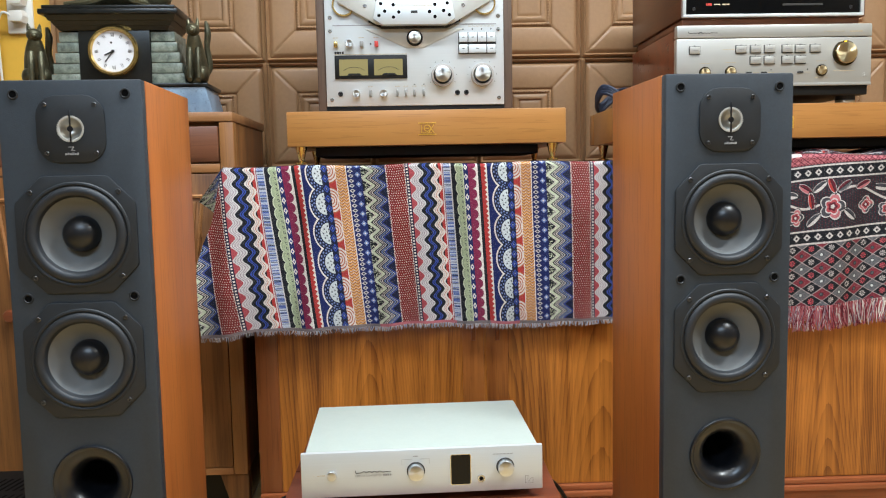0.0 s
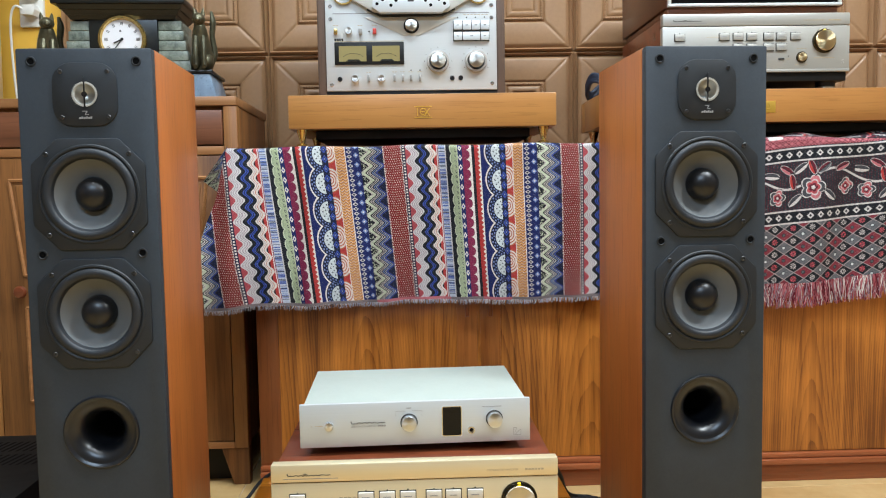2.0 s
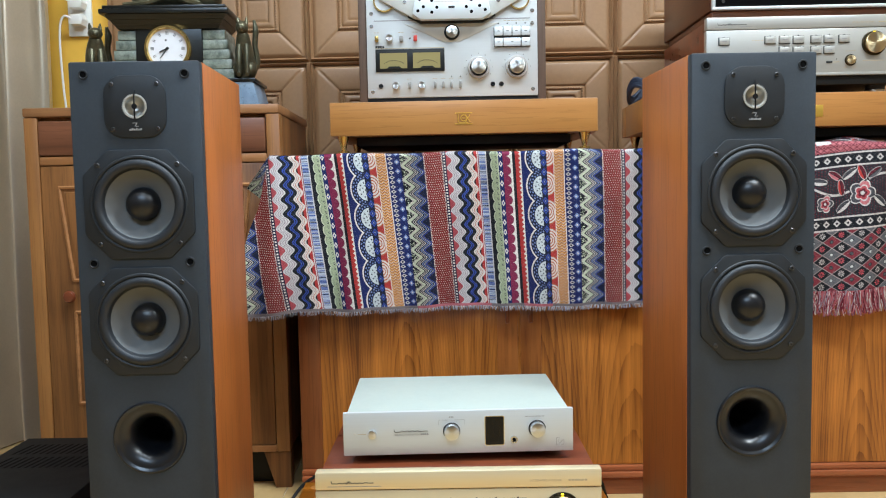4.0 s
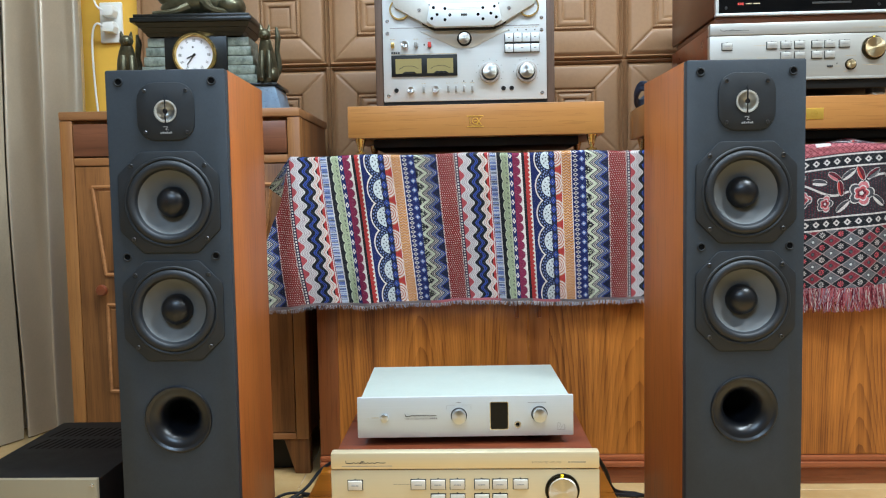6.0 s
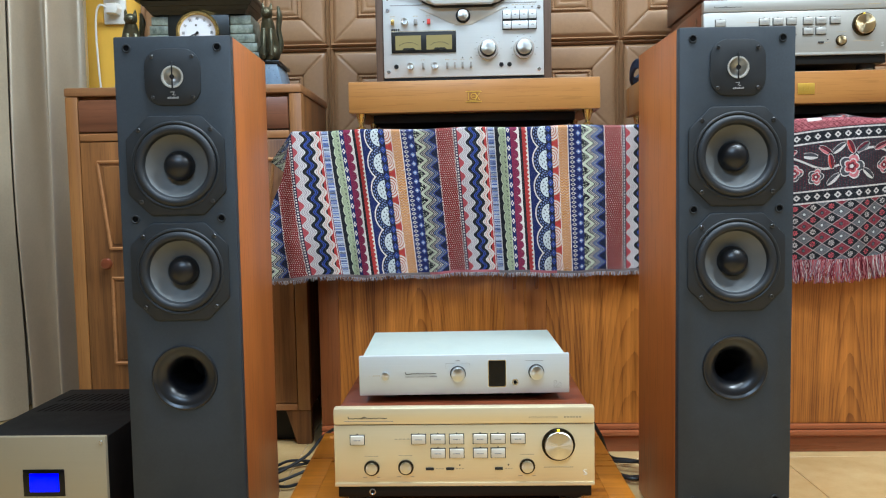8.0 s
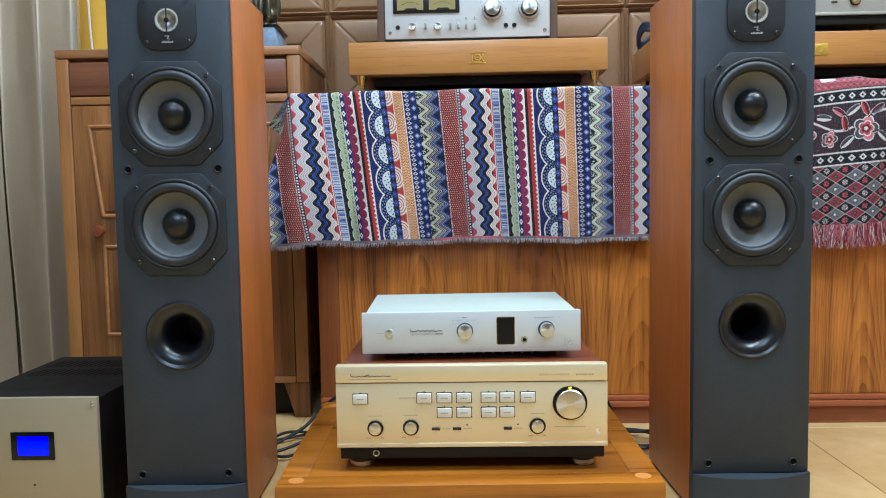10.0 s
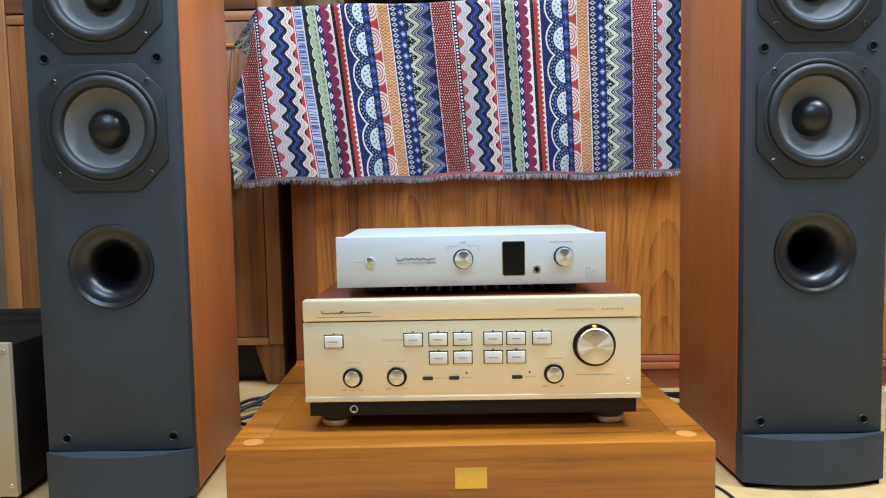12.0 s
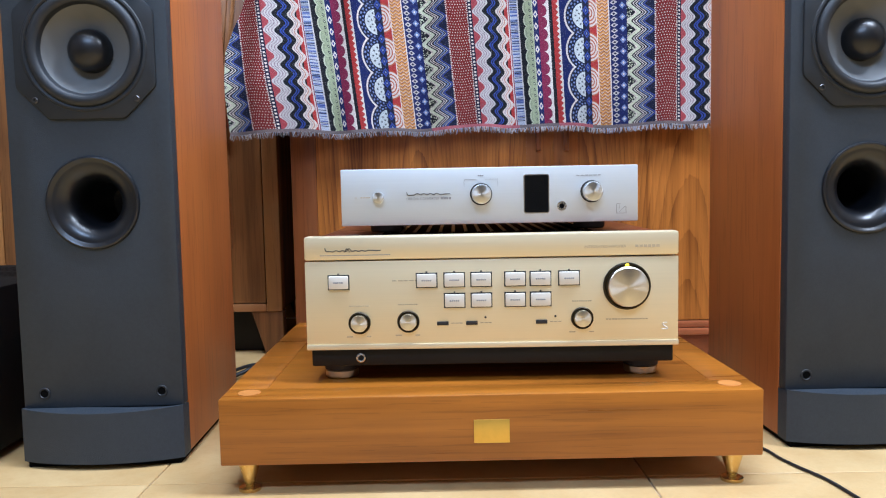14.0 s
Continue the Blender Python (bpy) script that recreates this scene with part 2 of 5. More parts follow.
def lathe(bm, profile, at=(0, 0, 0), segs=40, axis="y"):
    """Turn a profile of (radius, along) about the axis through at; along y for fronts, along z for feet."""
    rings = []
    for r, a in profile:
        ring = []
        for i in range(segs if r > 1e-6 else 1):
            w = 2 * math.pi * i / segs
            p = (r * math.cos(w), a, r * math.sin(w)) if axis == "y" else (r * math.cos(w), r * math.sin(w), a)
            ring.append(bm.verts.new(Vector(at) + Vector(p)))
        rings.append(ring)
    for a, b in zip(rings, rings[1:]):
        n = max(len(a), len(b))
        for i in range(n):
            j = (i + 1) % n
            quad = [a[i % len(a)], a[j % len(a)], b[j % len(b)], b[i % len(b)]]
            quad = list(dict.fromkeys(quad))
            if len(quad) > 2:
                bm.faces.new(quad)
    return bm


def prism(bm, pts, y0, y1, bevel=0.0):
    """A flat outline in x, z, made solid from y0 to y1."""
    t = bmesh.new()
    a = [t.verts.new((x, y0, z)) for x, z in pts]
    b = [t.verts.new((x, y1, z)) for x, z in pts]
    t.faces.new(a)
    t.faces.new(b[::-1])
    for i in range(len(pts)):
        j = (i + 1) % len(pts)
        t.faces.new((a[i], b[i], b[j], a[j]))
    bmesh.ops.recalc_face_normals(t, faces=t.faces[:])
    if bevel:
        bmesh.ops.bevel(t, geom=[e for e in t.edges if abs(e.verts[0].co.y - e.verts[1].co.y) < 1e-6 and e.verts[0].co.y < (y0 + y1) / 2], offset=bevel, segments=2, affect="EDGES", profile=0.5)
    join(bm, t)
    return bm


def ring_points(pts, n=8):
    """A smooth line through points (Catmull-Rom)."""
    p = [Vector(q) for q in pts]
    p = [p[0] * 2 - p[1]] + p + [p[-1] * 2 - p[-2]]
    out = []
    for i in range(1, len(p) - 2):
        for k in range(n):
            t = k / n
            out.append(0.5 * (2 * p[i] + (p[i + 1] - p[i - 1]) * t + (2 * p[i - 1] - 5 * p[i] + 4 * p[i + 1] - p[i + 2]) * t * t + (3 * p[i] - p[i - 1] - 3 * p[i + 1] + p[i + 2]) * t ** 3))
    return out + [p[-2]]


def tube(bm, pts, r, segs=8, n=8):
    """A round cable or limb; r is one radius or one for each given point."""
    line = ring_points(pts, n)
    radii = [r] * len(line) if isinstance(r, (int, float)) else list(np.interp(np.linspace(0, len(pts) - 1, len(line)), range(len(pts)), r))
    rings = []
    for i, c in enumerate(line):
        d = (line[min(i + 1, len(line) - 1)] - line[max(i - 1, 0)]).normalized()
        a = d.orthogonal().normalized() if i == 0 else (side - d * side.dot(d)).normalized()
        side = a
        b = d.cross(a)
        rings.append([bm.verts.new(c + (a * math.cos(2 * math.pi * k / segs) + b * math.sin(2 * math.pi * k / segs)) * radii[i]) for k in range(segs)])
    for a, b in zip(rings, rings[1:]):
        for k in range(segs):
            bm.faces.new((a[k], a[(k + 1) % segs], b[(k + 1) % segs], b[k]))
    bm.faces.new(rings[0][::-1])
    bm.faces.new(rings[-1])
    return bm


def blob(bm, at, size, turn=(0, 0, 0), segs=16):
    t = bmesh.new()
    bmesh.ops.create_uvsphere(t, u_segments=segs, v_segments=segs // 2 + 2, radius=1.0)
    join(bm, t, pose(*at, *turn) @ Matrix.Diagonal((*size, 1)))
    return bm


def finish(me, mat, angle=32):
    me.materials.append(mat)
    me.polygons.foreach_set("use_smooth", [True] * len(me.polygons))
    me.set_sharp_from_angle(angle=radians(angle))
    me.update()


def part(name, bm, mat, parent, label=""):
    """Links a bmesh, in plan units, as one mesh under a thing or part."""
    bmesh.ops.recalc_face_normals(bm, faces=bm.faces[:])
    for v in bm.verts:
        v.co *= K
    me = bpy.data.meshes.new(name)
    bm.to_mesh(me)
    bm.free()
    finish(me, M[mat])
    ob = new(name, me)
    ob.parent = parent
    return tagged(ob, label)


def thing(name, x, y, z, turn, label, category, group="", kind=""):
    ob = new(name)
    ob.empty_display_size = 0.05
    ob.matrix_world = pose(x * K, y * K, z * K, 0, 0, turn)
    return tagged(ob, label, category, group, kind)


def solid(name, bm, mat, x, y, z, turn, label, category="", group="", kind=""):
    """A thing of one mesh."""
    ob = part(name, bm, mat, None)
    ob.matrix_world = pose(x * K, y * K, z * K, 0, 0, turn)
    return tagged(ob, label, category, group, kind)


def B():
    return bmesh.new()


def writing(parent, text, x, z, height, y, mat, name="lettering"):
    """Raised print with the built-in font, facing the front."""
    cu = bpy.data.curves.new("lettering", "FONT")
    cu.body, cu.size, cu.extrude, cu.align_x, cu.resolution_u = text, height * K, 0.0001, "LEFT", 2
    t = bpy.data.objects.new("scratch", cu)
    scene.collection.objects.link(t)
    me = bpy.data.meshes.new_from_object(t)
    bpy.data.objects.remove(t)
    bpy.data.curves.remove(cu)
    me.transform(pose(x * K, y * K, z * K, 90, 0, 0))
    me.materials.append(M[mat])
    ob = new(name, me)
    ob.parent = parent
    return ob


def bars(parent, x0, x1, z, h, y, mat, name="print", n=1, seed=1):
    """A line of print too small to read: n short bars."""
    rnd = random.Random(seed)
    bm = B()
    w = (x1 - x0) / n
    for i in range(n):
        box(bm, x0 + w * i, x0 + w * (i + (0.72 if n > 1 else 1) + 0.15 * rnd.random() * (n > 1)), y, y + 0.001, z - h / 2, z + h / 2)
    return part(name, bm, mat, parent)


def knob(parent, x, z, r, depth, mat, name="knob", y=0.0, ring=None, pointer=False, wide=1.13):
    if ring:
        part("knob_ring", lathe(B(), [(r * wide, y), (r * wide, y - 0.0016), (r * (wide * 0.94), y - 0.0024), (r * (wide * 0.9), y - 0.0008), (r * 0.98, y - 0.0004)], (x, 0, z), 36), ring, parent)
    bm = lathe(B(), [(r, y), (r, y - depth * 0.86), (r * 0.95, y - depth * 0.97), (r * 0.88, y - depth), (0.0, y - depth * 0.94)], (x, 0, z), 36)
    k = part(name, bm, mat, parent)
    if pointer:
        part("pointer", box(B(), x - r * 0.05, x + r * 0.05, y - depth - 0.0006, y - depth * 0.9, z + r * 0.45, z + r * 0.92), "ink", k)
    return k


# ---- the room ----
X0, X1, Y0, Y1, ZC = -2.3, 2.8, -2.6, 2.6, 2.9
WALL = Y1 + 0.012
floor = solid("floor", box(B(), X0, X1, Y0, Y1 + 0.2, -0.12, -0.004), "grout", 0, 0, 0, 0, "cream tiled floor with thin joints", "floor", kind="structure")
wall_north = solid("wall_north", box(B(), X0, X1, WALL, WALL + 0.15, 0, ZC), "yellow", 0, 0, 0, 0, "yellow wall clad with embossed tan panels", "wall", kind="structure")
solid("wall_south", box(B(), X0, X1, Y0 - 0.15, Y0, 0, ZC), "wallp", 0, 0, 0, 0, "plain beige painted wall", "wall", kind="structure")
solid("wall_west", box(B(), X0 - 0.15, X0, Y0, WALL, 0, ZC), "wallp", 0, 0, 0, 0, "plain beige painted wall", "wall", kind="structure")
solid("wall_east", box(B(), X1, X1 + 0.15, Y0, WALL, 0, ZC), "wallp", 0, 0, 0, 0, "plain beige painted wall", "wall", kind="structure")
solid("ceiling", box(B(), X0 - 0.15, X1 + 0.15, Y0 - 0.15, WALL + 0.15, ZC, ZC + 0.1), "ceil", 0, 0, 0, 0, "plain white ceiling", "ceiling", kind="structure")


def sheet(name, x, y, z, mat):
    """A mesh from grids of x, y, z (rows by columns), in plan units."""
    x, y, z = np.broadcast_arrays(x, y, z)
    rows, cols = x.shape
    co = np.stack([x, y, z], -1).reshape(-1, 3) * K
    i = np.arange(rows * cols).reshape(rows, cols)
    quads = np.stack([i[:-1, :-1], i[:-1, 1:], i[1:, 1:], i[1:, :-1]], -1).reshape(-1, 4)
    me = bpy.data.meshes.new(name)
    me.from_pydata(co.tolist(), [], quads.tolist())
    finish(me, M[mat], 60)
    return me


def wall_panel_mesh(size, n=96):
    u, v = np.meshgrid(np.linspace(-0.5, 0.5, n + 1), np.linspace(-0.5, 0.5, n + 1))
    m = np.maximum(abs(u), abs(v))
    along = np.where(abs(u) > abs(v), v, u)
    bell = lambda c, w: np.exp(-((m - c) / w) ** 2)
    h = 0.012 * np.clip((0.455 - m) / 0.03, 0, 1) ** 0.5
    h += 0.019 * bell(0.476, 0.012)
    h -= 0.004 * np.exp(-((abs(u) - abs(v)) / 0.013) ** 2) * ((m > 0.2) & (m < 0.44))
    h += 0.003 * np.cos(np.clip((m - 0.32) / 0.12, -1, 1) * math.pi / 2) * (m > 0.2)
    h -= 0.006 * bell(0.206, 0.008)
    h += 0.0065 * bell(0.185, 0.010) * (0.5 + 0.5 * np.cos(along * 2 * math.pi / 0.026))
    h -= 0.004 * bell(0.165, 0.006)
    h += 0.002 * bell(0.13, 0.02) - 0.006 * bell(0.1, 0.008) - 0.002 * (m < 0.09)
    return sheet("wall_panel", u * size, -h, v * size, "leather")


PANEL = 0.328
panel_mesh = wall_panel_mesh(PANEL)
for row in range(7):
    for col in range(11):
        ob = new("wall_panel", panel_mesh)
        ob.parent = wall_north
        ob.location = ((-1.066 + PANEL * (col + 0.5)) * K, (Y1 + 0.008) * K, (0.566 + PANEL * (row + 0.5)) * K)

# the socket on the yellow wall, with its plugs
socket = thing("wall_socket", -1.15, WALL, 1.42, 0, "white double wall socket with two plugs in it", "socket")
part("plate", box(B(), -0.045, 0.033, -0.012, 0, -0.1, 0.037, 0.004), "white", socket)
for z in (0.0, -0.053):
    plug = part("plug", prism(B(), [(-0.02, z - 0.016), (0.016, z - 0.018), (0.022, z), (0.016, z + 0.018), (-0.02, z + 0.016)], -0.05, -0.012, 0.005), "white", socket)
lead = B()
tube(lead, [(-0.012, -0.045, -0.053), (-0.04, -0.052, -0.045), (-0.06, -0.04, -0.1), (-0.062, -0.03, -0.25), (-0.055, -0.02, -0.45), (-0.05, -0.02, -0.9)], 0.0036)
tube(lead, [(-0.012, -0.045, 0.0), (-0.036, -0.052, 0.02), (-0.05, -0.04, 0.09), (-0.03, -0.02, 0.3), (-0.03, -0.02, 0.8)], 0.0036)
part("lead", lead, "white", socket)

# curtains: a beige one drawn to the side, and a taupe satin one behind it
def hanging(name, x0, x1, depth, folds, mat, label, n):
    t = np.linspace(0, 1, n)[None, :]
    zz = np.linspace(0.0, 2.6, 30)[:, None]
    xs = x0 + (x1 - x0) * t
    cy = depth + folds(xs) * (0.92 + 0.08 * np.sin(zz * 2 + xs * 9)) + 0.006 * np.sin(zz * 5 + xs * 30)
    ob = new(name, sheet(name, xs + 0.006 * np.sin(zz * 3 + xs * 12), cy, zz + 0.004 + 0 * t, mat))
    return tagged(ob, label, "curtain", "curtains")


EDGE = -1.43
hanging("curtain", -2.28, EDGE, 2.36, lambda x: 0.06 * np.sin((x - EDGE) * 38 + 0.9) + 0.01 * np.sin(x * 83), "curtain", "pale beige curtain hanging in folds to the floor", 220)
hanging("curtain", -1.53, -1.205, 2.49, lambda x: -0.062 * np.cos(2 * math.pi * (x + 1.305) / 0.118) - 0.014 * np.cos(4 * math.pi * (x + 1.305) / 0.118), "satin", "taupe satin curtain with a sheen along its folds", 180)


# ---- console along the wall ----
def console(name, x, width, turn, label, splits):
    c = thing(name, x, 2.025, 0, turn, label, "console")
    part("carcass", box(B(), 0, width, 0.012, 0.52, 0.0, 0.86), "teakdark", c)
    part("top", box(B(), -0.012, width, -0.012, 0.53, 0.86, 0.885, 0.004), "teakdark", c)
    part("end_stile", box(B(), 0.0, 0.055, -0.004, 0.012, 0.0775, 0.858, 0.002), "teakdark", c)
    part("plinth", box(B(), 0, width, -0.008, 0.012, 0.0, 0.047, 0.002), "trim", c, "red-brown base board")
    part("moulding", box(box(B(), 0, width, -0.022, 0.012, 0.0475, 0.062, 0.004), 0, width, -0.014, 0.012, 0.0625, 0.0765, 0.003), "trim", c, "red-brown base moulding")
    for a, b in splits:
        door = part("door", box(B(), a, b, -0.002, 0.012, 0.0785, 0.856), "teak", c)
        return_side = b - 0.03 if (a + b) / 2 < width / 2 else a + 0.03
        part("door_stile", box(B(), return_side - 0.026, return_side + 0.026, -0.0045, -0.002, 0.0785, 0.856, 0.001), "teakmid", door)
        part("pull", prism(B(), [(return_side - 0.005, 0.452), (return_side + 0.005, 0.452), (return_side + 0.006, 0.5), (return_side - 0.006, 0.5)], -0.012, -0.0055, 0.003), "teakdark", door)
    return c


console("media_console", -0.352, 0.915, 0.6, "teak-veneered low console with a red-brown base moulding", ((0.0555, 0.5675), (0.5675, 0.9145)))
console("media_console", 0.566, 1.3, 0.6, "teak-veneered low console with a red-brown base moulding", ((0.0555, 0.8), (0.8, 1.2995)))


# ---- woven cloths ----
def tri(v):
    return abs((v % 1.0) - 0.5) * 4 - 1


C = {k: np.array(srgb(*v)) for k, v in dict(red=(122, 37, 37), white=(200, 194, 192), navy=(32, 36, 60), black=(32, 33, 38), blue=(60, 76, 148), azure=(60, 80, 160), mauve=(150, 130, 140), tan=(216, 204, 194), dusk=(168, 74, 80), line=(124, 112, 112), scarlet=(172, 58, 54), sky=(124, 140, 186), haze=(184, 190, 206), green=(164, 174, 140), maroon=(128, 44, 74), cream=(224, 214, 206), orange=(214, 152, 82), rust=(176, 96, 66), brown=(150, 92, 48), mint=(200, 206, 178), royal=(35, 43, 94), olive=(150, 160, 130), pink=(184, 108, 114), grey=(86, 88, 92), rose=(204, 88, 98), ash=(98, 100, 104), plum=(126, 52, 62), rib=(160, 148, 148), wine=(96, 34, 46), char=(46, 46, 52), slate=(70, 70, 76), pale=(200, 206, 206)).items()}


def threads(c, seed):
    """Uneven yarn: each thread a little lighter or darker, with stray pale and dark ends."""
    rnd = np.random.RandomState(seed)
    tone = rnd.normal(1.0, 0.17, c.shape[:2])
    stray = rnd.rand(*c.shape[:2])
    c = c * np.clip(tone, 0.45, 1.6)[..., None]
    c = np.where((stray < 0.03)[..., None], c * 0.6 + 0.16, c)
    return np.where((stray > 0.95)[..., None], c * 0.6, c)


def stripes(s, d):
    """Colours of the folk-striped throw: s across in periods, d down in plan units."""
    s, d = np.broadcast_arrays(s, d)
    u = np.interp(s % 1.0, [0, 0.106, 0.127, 0.2, 0.254, 0.305, 0.354, 0.375, 0.424, 0.445, 0.498, 0.515, 0.548, 0.655, 0.69, 0.732, 0.786, 0.868, 1], [0, 0.105, 0.122, 0.187, 0.236, 0.296, 0.345, 0.365, 0.425, 0.446, 0.503, 0.522, 0.556, 0.682, 0.714, 0.757, 0.812, 0.878, 1])
    P = 0.445
    out = np.broadcast_to(C["navy"], u.shape + (3,)).copy()

    def lay(mask, c):
        out[mask] = C[c]

    def band(a, b):
        return (u >= a) & (u < b)

    w = d / 0.0357
    # red dotted band
    b = band(0, 0.105)
    lay(b, "red")
    row = np.floor(d / 0.0058)
    jit = np.sin(row * 7.13) * 0.3
    dx, dz = ((s * P / 0.0056 + 0.5 * (row % 2) + jit) % 1) - 0.5, ((d / 0.0058 + 0.22 * np.sin(np.floor(s * P / 0.0056) * 5.7)) % 1) - 0.5
    lay(b & (dx ** 2 + dz ** 2 < 0.033), "tan")
    lay(b & ((u < 0.006) | (u > 0.1)) & ((d / 0.004) % 1 < 0.5), "cream")
    # dotted navy line
    b = band(0.105, 0.122)
    lay(b, "navy")
    lay(b & (abs(u - 0.1135) < 0.004) & ((d / 0.0075) % 1 < 0.5), "cream")
    # pale waves, black ground, blue wave
    q = 0.013 * np.sin(2 * math.pi * w)
    v = u + q
    b = band(0.122, 0.272)
    lay(b, "black")
    lay(b & (v < 0.136), "dusk")
    lay(b & (v >= 0.136) & (v < 0.178), "white")
    lay(b & ((abs(v - 0.1455) < 0.0016) | (abs(v - 0.1565) < 0.0018) | (abs(v - 0.168) < 0.0016)), "mauve")
    lay(b & (abs(v - 0.206) < 0.008), "azure")
    lay(b & (abs(v - 0.206) < 0.0022), "navy")
    lay(b & (v >= 0.236) & (v < 0.274), "tan")
    lay(b & (abs(v - 0.2465) < 0.0016), "mauve")
    lay(b & (abs(v - 0.2585) < 0.0018), "rust")
    b = band(0.272, 0.296)
    lay(b, "scarlet")
    lay(b & (v < 0.276), "tan")
    lay(b & (u > 0.292), "cream")
    # bar strip
    b = band(0.296, 0.345)
    lay(b, "white")
    k = np.floor(d / 0.0017)
    group = np.floor(d / 0.031 + 0.3)
    bar = np.sin(k * 12.9898) * 43758.5453 % 1
    core = b & (u > 0.304) & (u < 0.339)
    lay(core, "haze")
    lay(core & (k % 2 == 0) & (bar < 0.75), "blue")
    lay(core & (k % 2 == 0) & (bar < 0.34), "navy")
    lay(core & (k % 2 == 1) & (bar < 0.22 + 0.3 * (group % 2)), "sky")
    lay(b & (abs(u - 0.3) < 0.002), "maroon")
    # green lace on black
    b = band(0.345, 0.425)
    lay(b, "black")
    ph = ((d / 0.026) % 1) - 0.5
    edge = 0.384 - 0.017 * np.sqrt(np.clip(1 - (ph / 0.5) ** 2, 0, 1))
    lay(b & (u > edge) & (u < 0.42), "green")
    lay(b & (abs(u - edge) < 0.003), "mint")
    lay(b & (abs(u - edge - 0.009) < 0.002) & (abs(ph) < 0.4), "olive")
    leaf = ((u - 0.403 - 0.05 * (((d / 0.013) % 1) - 0.5) * 0.2) / 0.0055) ** 2 + ((((d / 0.013) % 1) - 0.5) / 0.26) ** 2
    lay(b & (leaf < 1), "char")
    lay(b & (leaf < 0.22), "mint")
    lay(b & (abs(u - 0.4175) < 0.002), "mint")
    # white diamonds on blue
    b = band(0.42, 0.446)
    lay(b, "royal")
    m = abs(u - 0.433) / 0.011 + abs(((d / 0.0245) % 1) - 0.5) / 0.34
    lay(b & (m < 1), "cream")
    lay(b & (m < 0.45), "blue")
    # maroon scallops on cream
    b = band(0.446, 0.503)
    lay(b, "cream")
    ph = ((d / 0.0245 + 0.3) % 1) - 0.5
    lay(b & (u < 0.466 + 0.026 * np.sqrt(np.clip(1 - (ph / 0.5) ** 2, 0, 1))), "maroon")
    # black, then red teeth
    lay(band(0.503, 0.522), "black")
    b = band(0.522, 0.556)
    lay(b, "scarlet")
    lay(b & (u > 0.546 - 0.006 * tri(d / 0.0115)), "cream")
    # medallions
    b = band(0.556, 0.682)
    lay(b, "royal")
    ph = (((d + 0.012) / 0.0715) % 1) - 0.5
    rr = np.sqrt(((0.684 - u) * P) ** 2 + (ph * 0.0715) ** 2)
    lay(b & (rr < 0.0465), "cream")
    lay(b & (rr < 0.0425), "navy")
    ang = np.arctan2(ph * 0.0715, (0.684 - u) * P)
    lay(b & (abs(rr - 0.0375) < 0.0018) & ((ang * 3.6) % 1 < 0.45), "sky")
    lay(b & (abs(rr - 0.031) < 0.0018) & ((ang * 3.6 + 0.5) % 1 < 0.45), "sky")
    lay(b & (rr < 0.0265), "pale")
    lay(b & (abs(rr - 0.0185) < 0.0022) & ((ang * 1.6 + 0.2) % 1 < 0.3), "grey")
    lay(b & (abs(rr - 0.0105) < 0.002) & ((ang * 1.1 + 0.6) % 1 < 0.3), "grey")
    lay(b & (rr < 0.004), "grey")
    # blue chain
    b = band(0.682, 0.714)
    lay(b, "navy")
    m = abs(u - 0.698) / 0.015 + abs(((d / 0.0238) % 1) - 0.5) / 0.42
    lay(b & (m < 1), "azure")
    lay(b & (m < 0.55), "navy")
    lay(b & (m < 0.3), "sky")
    # tan hoops and red triangles
    b = band(0.714, 0.757)
    ph = ((d / 0.0715 + 0.28) % 1) - 0.5
    rr = np.sqrt(((u - 0.714) * P) ** 2 + (ph * 0.058) ** 2)
    lay(b, "scarlet")
    lay(b & (rr < 0.0255), "tan")
    lay(b & (rr < 0.0255) & ((rr / 0.0058) % 1 < 0.4), "rust")
    lay(b & (u > 0.753), "cream")
    # orange herringbone
    b = band(0.757, 0.812)
    lay(b, "orange")
    lay(b & ((d / 0.0072 + 0.35 * tri((u - 0.757) / 0.0275)) % 1 < 0.36), "brown")
    lay(b & ((d / 0.0072 + 0.35 * tri((u - 0.757) / 0.0275)) % 1 > 0.86), "cream")
    # white diamonds, pale dots
    b = band(0.812, 0.878)
    lay(b, "royal")
    lay(b & (u < 0.816), "cream")
    m = abs(u - 0.832) / 0.013 + abs(((d / 0.0119) % 1) - 0.5) / 0.42
    lay(b & (m < 1), "white")
    lay(b & (m < 0.5), "navy")
    m = abs(u - 0.862) / 0.012 + abs(((d / 0.0238 + 0.4) % 1) - 0.5) / 0.3
    lay(b & (m < 1), "sky")
    lay(b & (m < 0.4), "cream")
    # zigzags
    q = 0.016 * tri(w) + 0.007 * np.cos(2 * math.pi * w)
    v = u + q
    b = band(0.878, 1.0)
    lay(b, "black")
    for lo, hi, c in ((0.9, 0.919, "mint"), (0.9275, 0.932, "cream"), (0.9395, 0.9445, "cream"), (0.953, 0.96, "sky"), (0.966, 0.97, "haze"), (0.974, 0.983, "blue"), (0.988, 1.1, "navy")):
        lay(b & (v > lo) & (v < hi), c)
    # speckled triangles beside the first zigzag
    speck = np.sin(np.floor(s * P / 0.0019) * 12.9 + np.floor(d / 0.0019) * 78.2) * 43758.5 % 1
    lay(b & (v < 0.892) & (speck < 0.24), "mint")
    lay(b & (abs(v - 0.897) < 0.002), "cream")
    return threads(out, 11)


